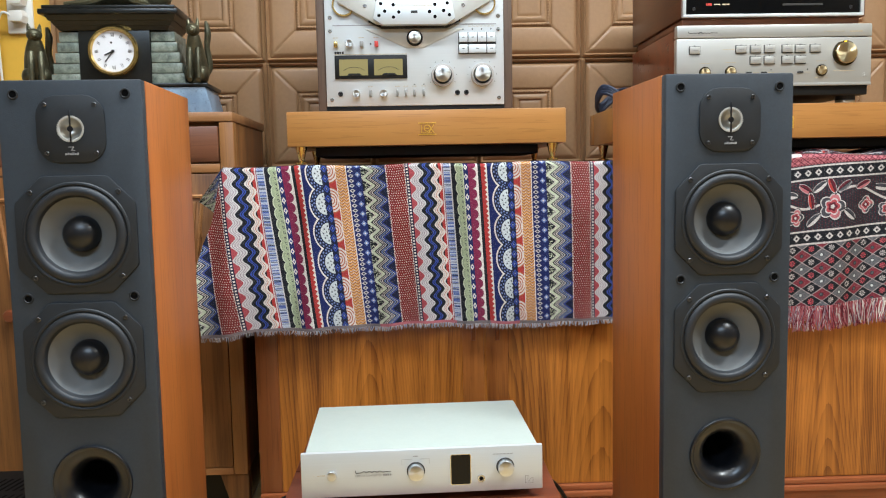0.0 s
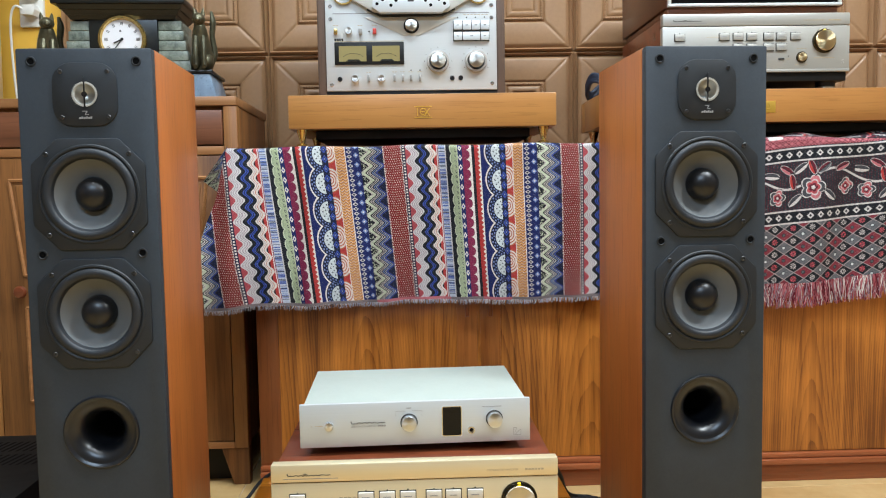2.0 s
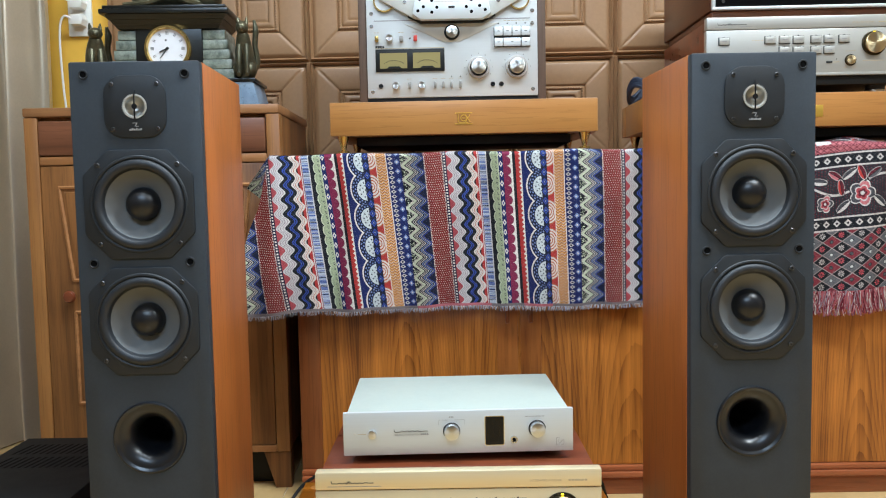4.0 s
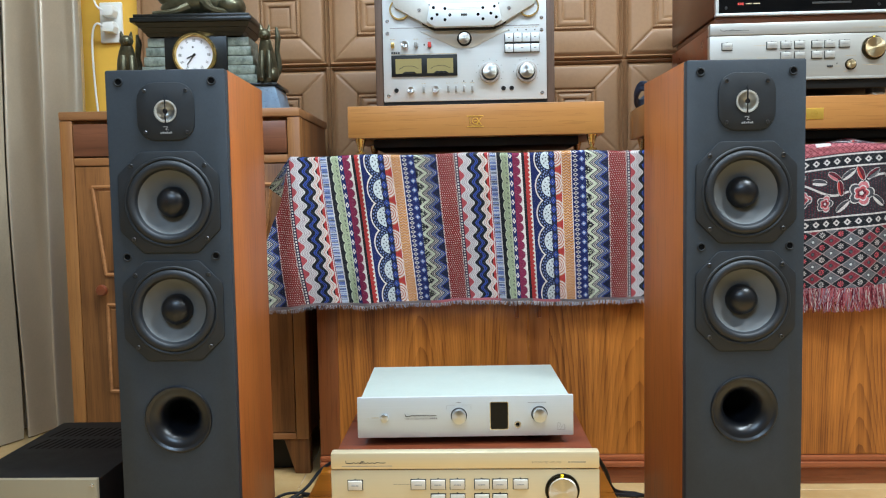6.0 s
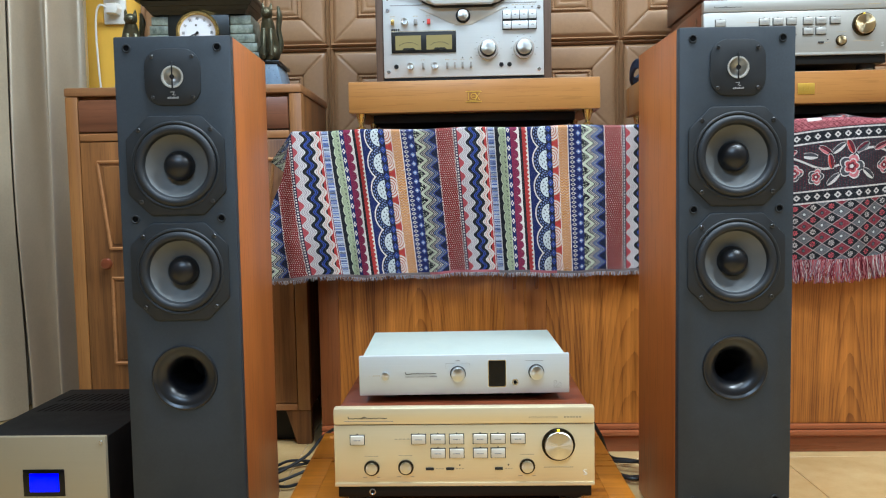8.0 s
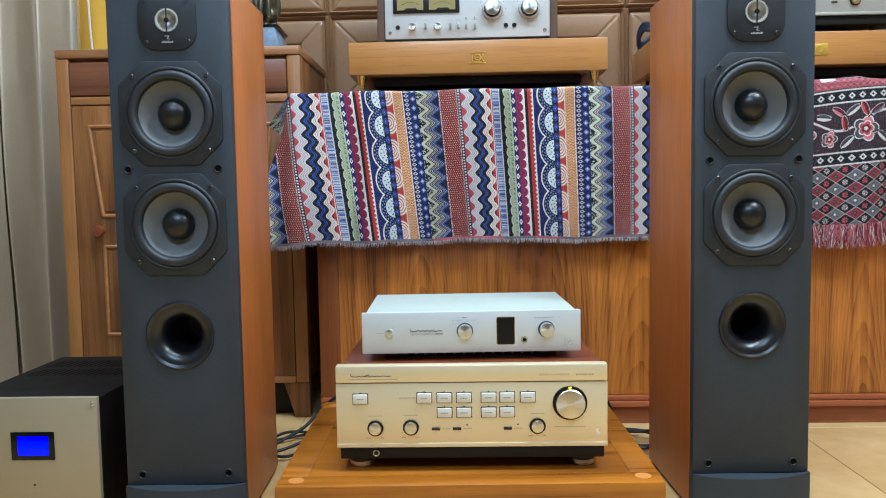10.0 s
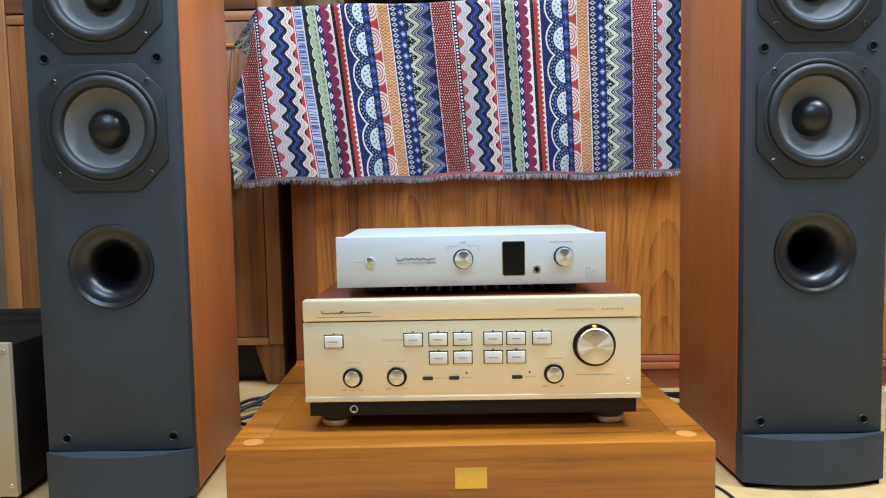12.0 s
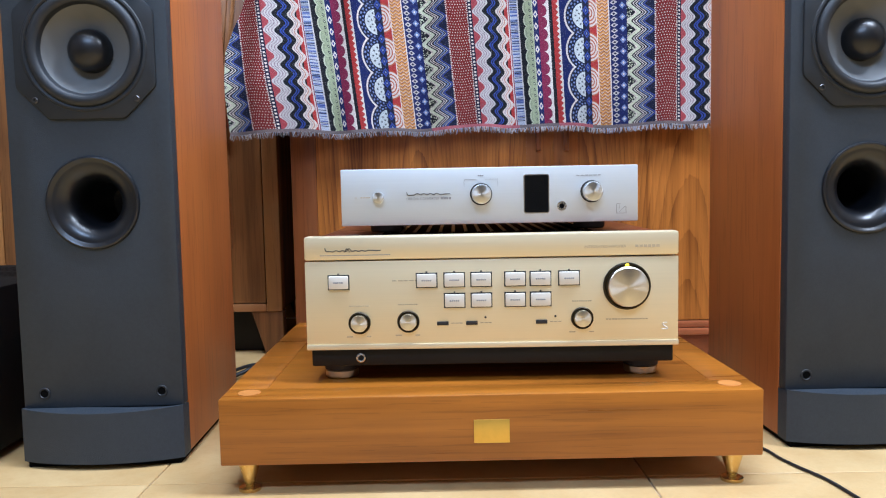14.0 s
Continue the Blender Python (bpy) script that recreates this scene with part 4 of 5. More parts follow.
# ---- low stand, amplifier and converter ----
def stand(name, x, y, z, w, depth, h, leg, turn, label, board="rack", open_emblem=False):
    """A thick wooden equipment board on four brass feet; z is its underside."""
    st = thing(name, x, y, z - leg, turn, label, "equipment stand")
    a, b = leg, leg + h
    f = 0.05
    part("front_board", box(B(), -w / 2, w / 2, 0, f, a, b, 0.0025), board, st)
    part("back_board", box(B(), -w / 2, w / 2, depth - f, depth, a, b, 0.0025), board, st)
    for sx in (-1, 1):
        part("side_board", box(B(), min(sx * w / 2, sx * (w / 2 - f)), max(sx * w / 2, sx * (w / 2 - f)), f + 0.0002, depth - f - 0.0002, a, b, 0.0008), board, st)
    part("panel", box(B(), -w / 2 + f + 0.0002, w / 2 - f - 0.0002, f + 0.0002, depth - f - 0.0002, a + 0.002, b - 0.0003, 0.0004), board, st)
    # added black board: puts the shade below the stand into its colour
    part("underside", box(B(), -w / 2 + 0.06, w / 2 - 0.06, 0.06 if open_emblem or board == "board" else 0.16, depth - 0.03, a - leg * (0.55 if board == "board" else 0.2), a - 0.0005, 0.002), "blackm", st, "black board standing in for the shade under the stand")
    if open_emblem:
        rails = box(B(), -0.022, 0.022, -0.0015, 0, a + h * 0.28, a + h * 0.305, 0.0003, 1)
        box(rails, -0.022, 0.022, -0.0015, 0, a + h * 0.605, a + h * 0.63, 0.0003, 1)
        for p, q in (((-0.014, 0.34), (-0.014, 0.57)), ((0.004, 0.34), (0.016, 0.57)), ((0.016, 0.34), (0.004, 0.57))):
            tube(rails, [(p[0], -0.001, a + h * p[1]), (q[0], -0.001, a + h * q[1])], 0.0011, 6, 2)
        plate = part("name_plate", rails, "brassplate", st, "openwork brass emblem between two bars")
    else:
        plate = part("name_plate", box(B(), -0.022, 0.022, -0.0015, 0, a + h * 0.28, a + h * 0.63, 0.0005), "brassplate", st, "small brass name plate")
    bm = B()
    lathe(bm, [(0.0085, -0.0015), (0.008, -0.002), (0.0068, -0.002), (0.0064, -0.0015)], (0, 0, a + h * 0.47), 24)
    box(bm, -0.005, 0.005, -0.002, -0.0015, a + h * 0.455, a + h * 0.48, 0.0003, 1)
    box(bm, -0.012, 0.012, -0.0019, -0.0015, a + h * 0.325, a + h * 0.345, 0.0003, 1)
    if board == "board":
        part("emblem", bm, "brassplate", plate)
    else:
        bm.free()
    for sx in (-1, 1):
        for py in (0.024, depth - 0.035):
            lg = part("foot", lathe(B(), [(0, a), (0.0145, a), (0.0135, a - leg * 0.12), (0.006, a - leg * 0.8), (0.005, a - leg * 0.9), (0, a - leg * 0.92)], (sx * (w / 2 - 0.03), py, 0), 20, "z"), "brass", st, "turned brass cone foot")
            part("foot_disc", lathe(B(), [(0, 0), (0.014, 0), (0.014, leg * 0.1), (0.011, leg * 0.14), (0, leg * 0.14)], (sx * (w / 2 - 0.03), py, 0), 20, "z"), "brass", lg)
            part("dowel", lathe(B(), [(0, b), (0.0145, b), (0.0145, b + 0.0006), (0, b + 0.0006)], (sx * (w / 2 - 0.032), py + 0.006 if py < 0.1 else py, 0), 24, "z"), "rackpale", st, "pale round dowel inlay")
    return st


stand("equipment_stand", 0.054, 1.268, 0.0388, 0.673, 0.55, 0.084, 0.0388, 1.9, "thick amber wood amplifier stand on brass feet")


def button(parent, x, z, w, h, mat):
    k = part("button", box(B(), x - w / 2, x + w / 2, -0.0045, 0.0, z - h / 2, z + h / 2, 0.0012), mat, parent)
    part("button_frame", box(B(), x - w / 2 - 0.0014, x + w / 2 + 0.0014, -0.0006, 0.0002, z - h / 2 - 0.0014, z + h / 2 + 0.0014), "ink", k)
    part("index", box(B(), x - 0.0012, x + 0.0012, -0.0008, 0, z + h / 2 + 0.0012, z + h / 2 + 0.0032), "ink", k)
    return k


def amplifier(x, y, z, turn, face, knobs, label):
    """Integrated amplifier; z is the underside of its feet."""
    am = thing("integrated_amplifier", x, y, z, turn, label, "amplifier", "integrated amplifiers")
    W = 0.243
    part("case", box(B(), -0.236, 0.236, 0.02, 0.42, 0.03, 0.189, 0.003), "rosewood", am, "red-brown rosewood case")
    part("chassis", box(B(), -0.238, 0.238, 0.006, 0.4, 0.021, 0.044, 0.002), "blackm", am, "black metal chassis base")
    part("front_panel", box(B(), -W, W, 0.0, 0.021, 0.044, 0.1605, 0.0015), face, am)
    part("head_panel", box(B(), -W, W, -0.0015, 0.021, 0.162, 0.193, 0.003), face, am)
    part("lower_lip", box(B(), -W, W, -0.0016, 0.0, 0.044, 0.051, 0.0006), face, am)
    for sx in (-1, 1):
        for py in (0.045, 0.35):
            ft = part("foot", lathe(B(), [(0, 0), (0.0215, 0), (0.0225, 0.0015), (0.0225, 0.009), (0.021, 0.0105), (0, 0.0105)], (sx * 0.204, py, 0), 36, "z"), "goldknob", am, "satin metal foot")
            part("foot_pad", lathe(B(), [(0, 0.0105), (0.0235, 0.0108), (0.0235, 0.0215), (0, 0.0215)], (sx * 0.204, py, 0), 32, "z"), "rubber", ft)
    for bx, bz in ((-0.199, 0.133), (-0.084, 0.134), (-0.048, 0.134), (-0.013, 0.134), (0.031, 0.134), (0.064, 0.134), (0.101, 0.134), (-0.048, 0.107), (-0.013, 0.107), (0.031, 0.107), (0.064, 0.107)):
        k = button(am, bx, bz, 0.0255, 0.017, "gold2" if face == "gold2" else "keycap")
        bars(k, bx - 0.0065, bx + 0.0065, bz, 0.0018, -0.0049, "softink", n=5, seed=int(bx * 997) % 50)
    for kx, kz, r in ((-0.173, 0.079, 0.0125), (-0.109, 0.08, 0.0125), (0.118, 0.081, 0.0125)):
        knob(am, kx, kz, r * 0.88, 0.008, knobs, "knob", 0.0, "bronzering", wide=1.32)
        bars(am, kx - 0.013, kx + 0.013, kz + 0.0225, 0.0015, -0.0003, "greyink", n=9, seed=3)
        bars(am, kx - 0.017, kx - 0.009, kz - 0.018, 0.0016, -0.0003, "greyink")
        bars(am, kx + 0.009, kx + 0.015, kz - 0.018, 0.0016, -0.0003, "greyink")
    knob(am, 0.176, 0.122, 0.0262, 0.012, knobs, "volume_knob", 0.0, "bronzering", wide=1.18)
    part("lamp", box(B(), 0.176 - 0.0024, 0.176 + 0.0024, -0.0028, 0.0, 0.122 + 0.027, 0.122 + 0.0292), "led", am, "lit amber volume lamp")
    bars(am, 0.149, 0.204, 0.079, 0.0017, -0.0003, "greyink", n=14, seed=4)
    for lx in (-0.064, -0.026, 0.065):
        part("slot", box(B(), lx - 0.0075, lx + 0.0075, -0.002, 0, 0.0745, 0.0795, 0.0006), "ink", am)
        bars(am, lx + 0.011, lx + 0.027, 0.077, 0.0014, -0.0003, "greyink", n=3, seed=6)
    for lx in (-0.008, 0.083):
        part("indicator", lathe(B(), [(0, -0.001), (0.0014, -0.001), (0.0014, 0), (0, 0)], (lx, 0, 0.084), 10), "ink", am)
    bars(am, -0.129, -0.092, 0.134, 0.0016, -0.0003, "greyink", n=5, seed=8)
    # vent in the case top, with its ribs
    vent = part("vent", box(B(), -0.15, 0.15, 0.1, 0.36, 0.1885, 0.1896), "hole", am, "dark vent in the case top")
    for k in range(16):
        part("vent_rib", box(B(), -0.144 + 0.0186 * k, -0.139 + 0.0186 * k, 0.1, 0.36, 0.1896, 0.1912, 0.0004, 1), "bronzering", vent)
    # maker's mark as plain strokes, and the legend
    mark = B()
    flow = [(-0.2155, 0.1782), (-0.214, 0.174), (-0.209, 0.1738)] + [(-0.205 + 0.0042 * k, 0.1738 + (0.0011 if k % 2 else -0.0005) + (0.0024 if k == 5 else 0.0)) for k in range(12)] + [(-0.15, 0.1742), (-0.143, 0.1744)]
    tube(mark, [(a, -0.0016, b) for a, b in flow], 0.0007, 5, 4)
    tube(mark, [(-0.19, -0.0016, 0.1725), (-0.1865, -0.0016, 0.1772), (-0.183, -0.0016, 0.1725)], 0.0006, 5, 3)
    part("mark", mark, "ink", am)
    bars(am, -0.222, -0.13, 0.1685, 0.0012, -0.0018, "softink", n=30, seed=9)
    writing(am, "INTEGRATED AMPLIFIER", 0.121, 0.1725, 0.005, -0.0018, "greyink")
    bars(am, 0.1865, 0.219, 0.1742, 0.0032, -0.0018, "greyink", n=6, seed=11)
    zig = B()
    tube(zig, [(0.228, -0.0004, 0.0735), (0.222, -0.0004, 0.072), (0.229, -0.0004, 0.0655), (0.2215, -0.0004, 0.065)], 0.0005, 4, 3)
    part("mark", zig, "paleink", am)
    part("headphone_jack", lathe(B(), [(0.0062, 0.0058), (0.0062, 0.003), (0.0048, 0.0025), (0.0036, 0.0035), (0.003, 0.0058)], (-0.173, 0, 0.032), 20), "steel", am)
    return am


amplifier(0.058, 1.335, 0.1235, 0.8, "gold", "goldknob", "champagne-gold integrated amplifier with rosewood case on the stand")


def converter(x, y, z, turn):
    dc = thing("audio_converter", x, y, z, turn, "silver audio converter standing on the champagne amplifier", "audio converter")
    W = 0.2025
    part("front_panel", box(B(), -W, W, 0.0, 0.009, 0.011, 0.0878, 0.0016), "silver", dc)
    part("case", box(B(), -W + 0.0065, W - 0.0065, 0.0092, 0.272, 0.014, 0.0862, 0.002), "silvertop", dc)
    for sx in (-1, 1):
        for py in (0.05, 0.24):
            part("foot", lathe(B(), [(0, 0), (0.02, 0), (0.022, 0.003), (0.022, 0.014), (0, 0.014)], (sx * 0.145, py, 0), 28, "z"), "rubber", dc, "black rubber foot")
    knob(dc, -0.152, 0.049, 0.0078, 0.006, "silverknob", "power_button", pointer=False)
    knob(dc, -0.012, 0.0515, 0.0134, 0.014, "silverknob", "selector_knob", 0.0, "ink")
    knob(dc, 0.1388, 0.0525, 0.0134, 0.014, "silverknob", "volume_knob", 0.0, "ink")
    fr = part("display_frame", prism(B(), [(a + 0.0635, b + 0.0505) for a, b in rounded(0.0176, 0.0266, 0.0035)], -0.0008, 0.0002), "chrome", dc)
    part("display", prism(B(), [(a + 0.0635, b + 0.0505) for a, b in rounded(0.0162, 0.0252, 0.0026)], -0.0014, -0.0006), "blackg", fr, "unlit black display window")
    part("headphone_jack", lathe(B(), [(0.0066, 0.0), (0.0064, -0.002), (0.0046, -0.002), (0.004, -0.0004), (0, -0.0004)], (0.098, 0, 0.0335), 24), "steel", dc)
    part("jack_hole", lathe(B(), [(0.0033, -0.0012), (0, -0.0012)], (0.098, 0, 0.0335), 20), "hole", dc)
    mark = B()
    flow = [(-0.1132, 0.0562), (-0.1118, 0.052), (-0.107, 0.0518)] + [(-0.103 + 0.0044 * k, 0.0526 + (0.0014 if k % 2 else -0.0008)) for k in range(9)] + [(-0.062, 0.0526), (-0.054, 0.0528)]
    tube(mark, [(a, -0.0005, b) for a, b in flow], 0.0006, 5, 4)
    part("mark", mark, "ink", dc)
    writing(dc, "USB D/A CONVERTER", -0.1135, 0.0452, 0.0046, -0.0004, "softink")
    bars(dc, -0.067, -0.052, 0.0468, 0.003, -0.0003, "softink", n=4, seed=2)
    bars(dc, -0.176, -0.162, 0.0495, 0.0012, -0.0003, "greyink", n=4)
    part("lamp", lathe(B(), [(0, -0.0012), (0.0013, -0.0012), (0.0013, 0), (0, 0)], (-0.182, 0, 0.0495), 10), "silverknob", dc)
    legend = B()
    for sx in (-1, 1):
        tube(legend, [(-0.012 + sx * 0.006, -0.0002, 0.0715), (-0.012 + sx * 0.023, -0.0002, 0.0715)], 0.0002, 4, 2)
        tube(legend, [(-0.012 + sx * 0.023, -0.0002, 0.0715), (-0.012 + sx * 0.023, -0.0002, 0.0625)], 0.0002, 4, 2)
    part("print", legend, "softink", dc)
    bars(dc, -0.016, -0.008, 0.0765, 0.0018, -0.0003, "softink", n=3, seed=1)
    bars(dc, 0.118, 0.153, 0.0745, 0.001, -0.0003, "softink", n=6, seed=3)
    box_mark = B()
    for p, q in (((0.173, 0.022), (0.173, 0.035)), ((0.173, 0.022), (0.186, 0.022)), ((0.173, 0.035), (0.178, 0.035)), ((0.178, 0.035), (0.1765, 0.0275)), ((0.1765, 0.0235), (0.184, 0.031)), ((0.186, 0.022), (0.186, 0.031)), ((0.184, 0.031), (0.186, 0.031))):
        tube(box_mark, [(p[0], -0.0001, p[1]), (q[0], -0.0001, q[1])], 0.00035, 4, 1)
    part("mark", box_mark, "softink", dc)
    return dc


converter(0.0597, 1.391, 0.3162, 2.4)

# ---- power amplifier on the floor ----
pa = thing("power_amplifier", -0.782, 1.37, 0, 1.0, "silver-fronted mono power amplifier with a black vented cover", "amplifier")
part("front_panel", box(B(), -0.1375, 0.1375, 0, 0.012, 0.012, 0.252, 0.002), "dull", pa, "pale champagne front panel")
part("cover", box(B(), -0.135, 0.135, 0.0125, 0.4, 0.012, 0.247, 0.003), "blackcover", pa, "black metal cover")
slots = B()
for row in range(2):
    for i in range(16):
        sx = -0.11 + i * 0.0145
        y0 = 0.2 + row * 0.085
        t = bmesh.new()
        vs = [t.verts.new(c) for c in ((sx, y0, 0.2474), (sx + 0.0055, y0, 0.2474), (sx + 0.0175, y0 + 0.065, 0.2474), (sx + 0.012, y0 + 0.065, 0.2474))]
        t.faces.new(vs)
        join(slots, t)
part("vent", slots, "hole", pa, "rows of slanted vent slots")
part("display_frame", box(B(), -0.029, 0.054, -0.0015, 0, 0.133, 0.187, 0.001), "blackg", pa)
part("display", box(B(), -0.016, 0.043, -0.0025, -0.0014, 0.142, 0.179, 0.0005), "blue", pa, "lit blue display")
for sx in (-1, 1):
    for z in (0.03, 0.24):
        screw(pa, sx * 0.129, z, 0.0, 0.004, "steel")
    for py in (0.05, 0.35):
        part("foot", lathe(B(), [(0, 0), (0.018, 0), (0.018, 0.013), (0, 0.013)], (sx * 0.1, py, 0), 20, "z"), "rubber", pa)
part("indicator", lathe(B(), [(0, -0.001), (0.002, -0.001), (0.002, 0), (0, 0)], (0.012, 0, 0.085), 12), "ink", pa)

# ---- tape deck on its board ----
stand("equipment_stand", 0.0825, 2.035, 0.936, 0.678, 0.36, 0.084, 0.042, 0.5, "thick amber wood board on brass feet under the tape deck", "board", True)

deck = thing("tape_deck", 0.0565, 2.077, 1.0205, 0.8, "silver reel-to-reel tape deck with dark wooden sides", "tape deck")
for sx in (-1, 1):
    part("side_panel", box(B(), min(sx * 0.2195, sx * 0.2405), max(sx * 0.2195, sx * 0.2405), 0.004, 0.23, 0.003, 0.5, 0.003), "walnut", deck, "dark walnut side panel")
part("front_panel", box(B(), -0.219, 0.219, 0.0, 0.02, 0.014, 0.5, 0.0015), "silver", deck)
part("case", box(B(), -0.219, 0.219, 0.021, 0.22, 0.005, 0.495), "blackm", deck)
part("foot_rail", box(B(), -0.22, 0.22, 0.004, 0.02, 0.0, 0.0135, 0.001), "blackm", deck)
for sx in (-1, 1):
    for z in (0.03, 0.196, 0.228, 0.45):
        screw(deck, sx * 0.206, z, 0.0, 0.005, "steel")
    groove = box(B(), min(sx * 0.078, sx * 0.2), max(sx * 0.078, sx * 0.2), -0.0006, 0.0, 0.208, 0.2105)
    part("groove", groove, "softink", deck)
    # arm plate with its reel hub behind
    part("arm_plate", prism(B(), [(sx * 0.094, 0.209), (sx * 0.074, 0.205), (sx * 0.092, 0.262), (sx * 0.12, 0.33), (sx * 0.205, 0.33), (sx * 0.186, 0.262)], -0.014, -0.004, 0.002), "toothed", deck, "silver slanted arm plate")
    screw(deck, sx * 0.119, 0.252, -0.014, 0.005, "steel")
    part("reel_rim", lathe(B(), [(0.028, -0.004), (0.027, -0.007), (0.024, -0.007), (0.023, 0)], (sx * 0.172, 0, 0.258), 40), "brass", deck, "brass-coloured guide rim")
    part("reel_cover", lathe(B(), [(0.0235, -0.003), (0, -0.003)], (sx * 0.172, 0, 0.258), 36), "silver", deck)
head = part("head_cover", prism(B(), [(-0.078, 0.204), (0.078, 0.204), (0.099, 0.219), (0.09, 0.264), (-0.09, 0.264), (-0.099, 0.219)], -0.03, -0.0005, 0.003), "silver", deck, "silver perforated head cover")
part("cover_base", prism(B(), [(-0.08, 0.2), (0.08, 0.2), (0.112, 0.216), (0.1, 0.268), (-0.1, 0.268), (-0.112, 0.216)], -0.012, -0.0003, 0.001), "blackm", deck)
for hx, hz in ((-0.08, 0.254), (-0.071, 0.236), (-0.085, 0.226), (-0.05, 0.251), (-0.05, 0.222), (-0.037, 0.234)):
    for sx in (-1, 1):
        part("cover_hole", lathe(B(), [(0.0042, -0.0303), (0.0036, -0.0303), (0, -0.0301)], (sx * hx, 0, hz), 14), "hole", head)
bars(head, -0.045, 0.045, 0.252, 0.0012, -0.0305, "greyink")
bars(head, -0.045, 0.045, 0.248, 0.0012, -0.0305, "greyink")
bars(head, -0.008, 0.008, 0.234, 0.006, -0.0305, "ink")
part("track_plate", prism(B(), [(-0.12, 0.199), (0.12, 0.199), (0.02, 0.153), (-0.02, 0.153)], -0.002, 0.0, 0.0008), "trackm", deck, "tapered raised tape track")
knob(deck, 0.0, 0.177, 0.0152, 0.016, "silverknob", "cueing_knob", -0.002, "cap", wide=1.3)
# meters
meter = part("meter_frame", box(B(), -0.197, -0.02, -0.004, 0.0, 0.08, 0.137, 0.001), "blackm", deck, "black double meter window")
for mx in (-0.15, -0.065):
    face = part("meter", box(B(), mx - 0.036, mx + 0.034, -0.0046, -0.0039, 0.088, 0.127), "vu", meter, "lit yellow level meter")
    arc = B()
    tube(arc, [(mx - 0.026, -0.005, 0.1), (mx - 0.013, -0.005, 0.1065), (mx, -0.005, 0.108), (mx + 0.013, -0.005, 0.1065), (mx + 0.026, -0.005, 0.1)], 0.0006, 4, 4)
    part("scale", arc, "ink", face)
    part("needle_cover", prism(B(), [(mx - 0.018, 0.088), (mx + 0.02, 0.088), (mx + 0.014, 0.093), (mx - 0.012, 0.093)], -0.0056, -0.0046), "blackm", face)
bars(deck, -0.197, -0.173, 0.1435, 0.006, -0.0004, "ink", n=4, seed=2)
part("groove", box(B(), -0.197, -0.02, -0.0005, 0, 0.1385, 0.14), "greyink", deck)
# transport keys
keys = part("key_bezel", box(B(), 0.107, 0.2, -0.003, 0, 0.137, 0.189, 0.001), "ink", deck)
for kx0, kx1, kz0, kz1 in ((0.1085, 0.1295, 0.165, 0.1875), (0.1315, 0.1525, 0.165, 0.1875), (0.1545, 0.1755, 0.165, 0.1875), (0.1775, 0.1985, 0.165, 0.1875), (0.1085, 0.1295, 0.1385, 0.159), (0.1315, 0.1755, 0.1385, 0.159), (0.1775, 0.1985, 0.1385, 0.159)):
    key = part("key", box(B(), kx0, kx1, -0.009, -0.003, kz0, kz1, 0.0012), "silver", keys, "silver transport key")
    bars(key, (kx0 + kx1) / 2 - 0.003, (kx0 + kx1) / 2 + 0.003, (kz0 + kz1) / 2, 0.0016, -0.0094, "ink")
for kx in (0.119, 0.142, 0.165, 0.188):
    part("indicator", lathe(B(), [(0, -0.001), (0.0018, -0.001), (0.0018, 0), (0, 0)], (kx, 0, 0.197), 10), "ink", deck)
bars(deck, 0.133, 0.198, 0.204, 0.0012, -0.0004, "greyink", n=7, seed=4)
# level knobs
for kx in (0.067, 0.165):
    outer = part("level_ring", lathe(B(), [(0.0285, 0), (0.0275, -0.012), (0.0225, -0.013), (0.0225, -0.006)], (kx, 0, 0.086), 40), "ringgrey", deck, "grey outer level ring")
    knob(deck, kx, 0.0875, 0.02, 0.02, "silverknob", "level_knob", 0.0, "cap", wide=1.1)
    for w in range(9):
        a = math.radians(-30 + w * 30)
        part("tick", box(B(), kx + 0.035 * math.cos(a) - 0.0008, kx + 0.035 * math.cos(a) + 0.0008, -0.0004, 0, 0.0875 + 0.035 * math.sin(a) - 0.0008, 0.0875 + 0.035 * math.sin(a) + 0.0008), "ink", outer)
# small controls
for kx, kz, c in ((-0.193, 0.163, "brass"), (-0.13, 0.163, "lever"), (-0.094, 0.163, "redprint")):
    part("switch", box(B(), kx - 0.0045, kx + 0.0045, -0.01, 0, kz - 0.007, kz + 0.007, 0.0015), c, deck)
    bars(deck, kx - 0.007, kx + 0.007, kz + 0.0165, 0.0015, -0.0004, "greyink", n=2)
knob(deck, -0.16, 0.164, 0.009, 0.016, "silverknob", "pitch_knob")
part("indicator", lathe(B(), [(0, -0.001), (0.0022, -0.001), (0.0022, 0), (0, 0)], (-0.108, 0, 0.164), 10), "ink", deck)
for kx in (-0.185, 0.103, 0.125):
    part("jack", lathe(B(), [(0.0062, 0), (0.006, -0.0025), (0.004, -0.0025), (0.0035, -0.0005), (0, -0.0005)], (kx, 0, 0.044), 18), "cap", deck)
for kx in (-0.146, -0.079):
    knob(deck, kx, 0.043, 0.0092, 0.018, "silverknob", "small_knob")
for kx in (-0.111, -0.045, -0.024, -0.003, 0.02):
    part("lever", box(B(), kx - 0.003, kx + 0.003, -0.012, 0, 0.036, 0.052, 0.001), "lever", deck)
    bars(deck, kx - 0.006, kx + 0.006, 0.061, 0.0013, -0.0004, "greyink", n=2)
for kx in (-0.003, 0.02):
    part("indicator", lathe(B(), [(0, -0.001), (0.0018, -0.001), (0.0018, 0), (0, 0)], (kx, 0, 0.065), 10), "ink", deck)

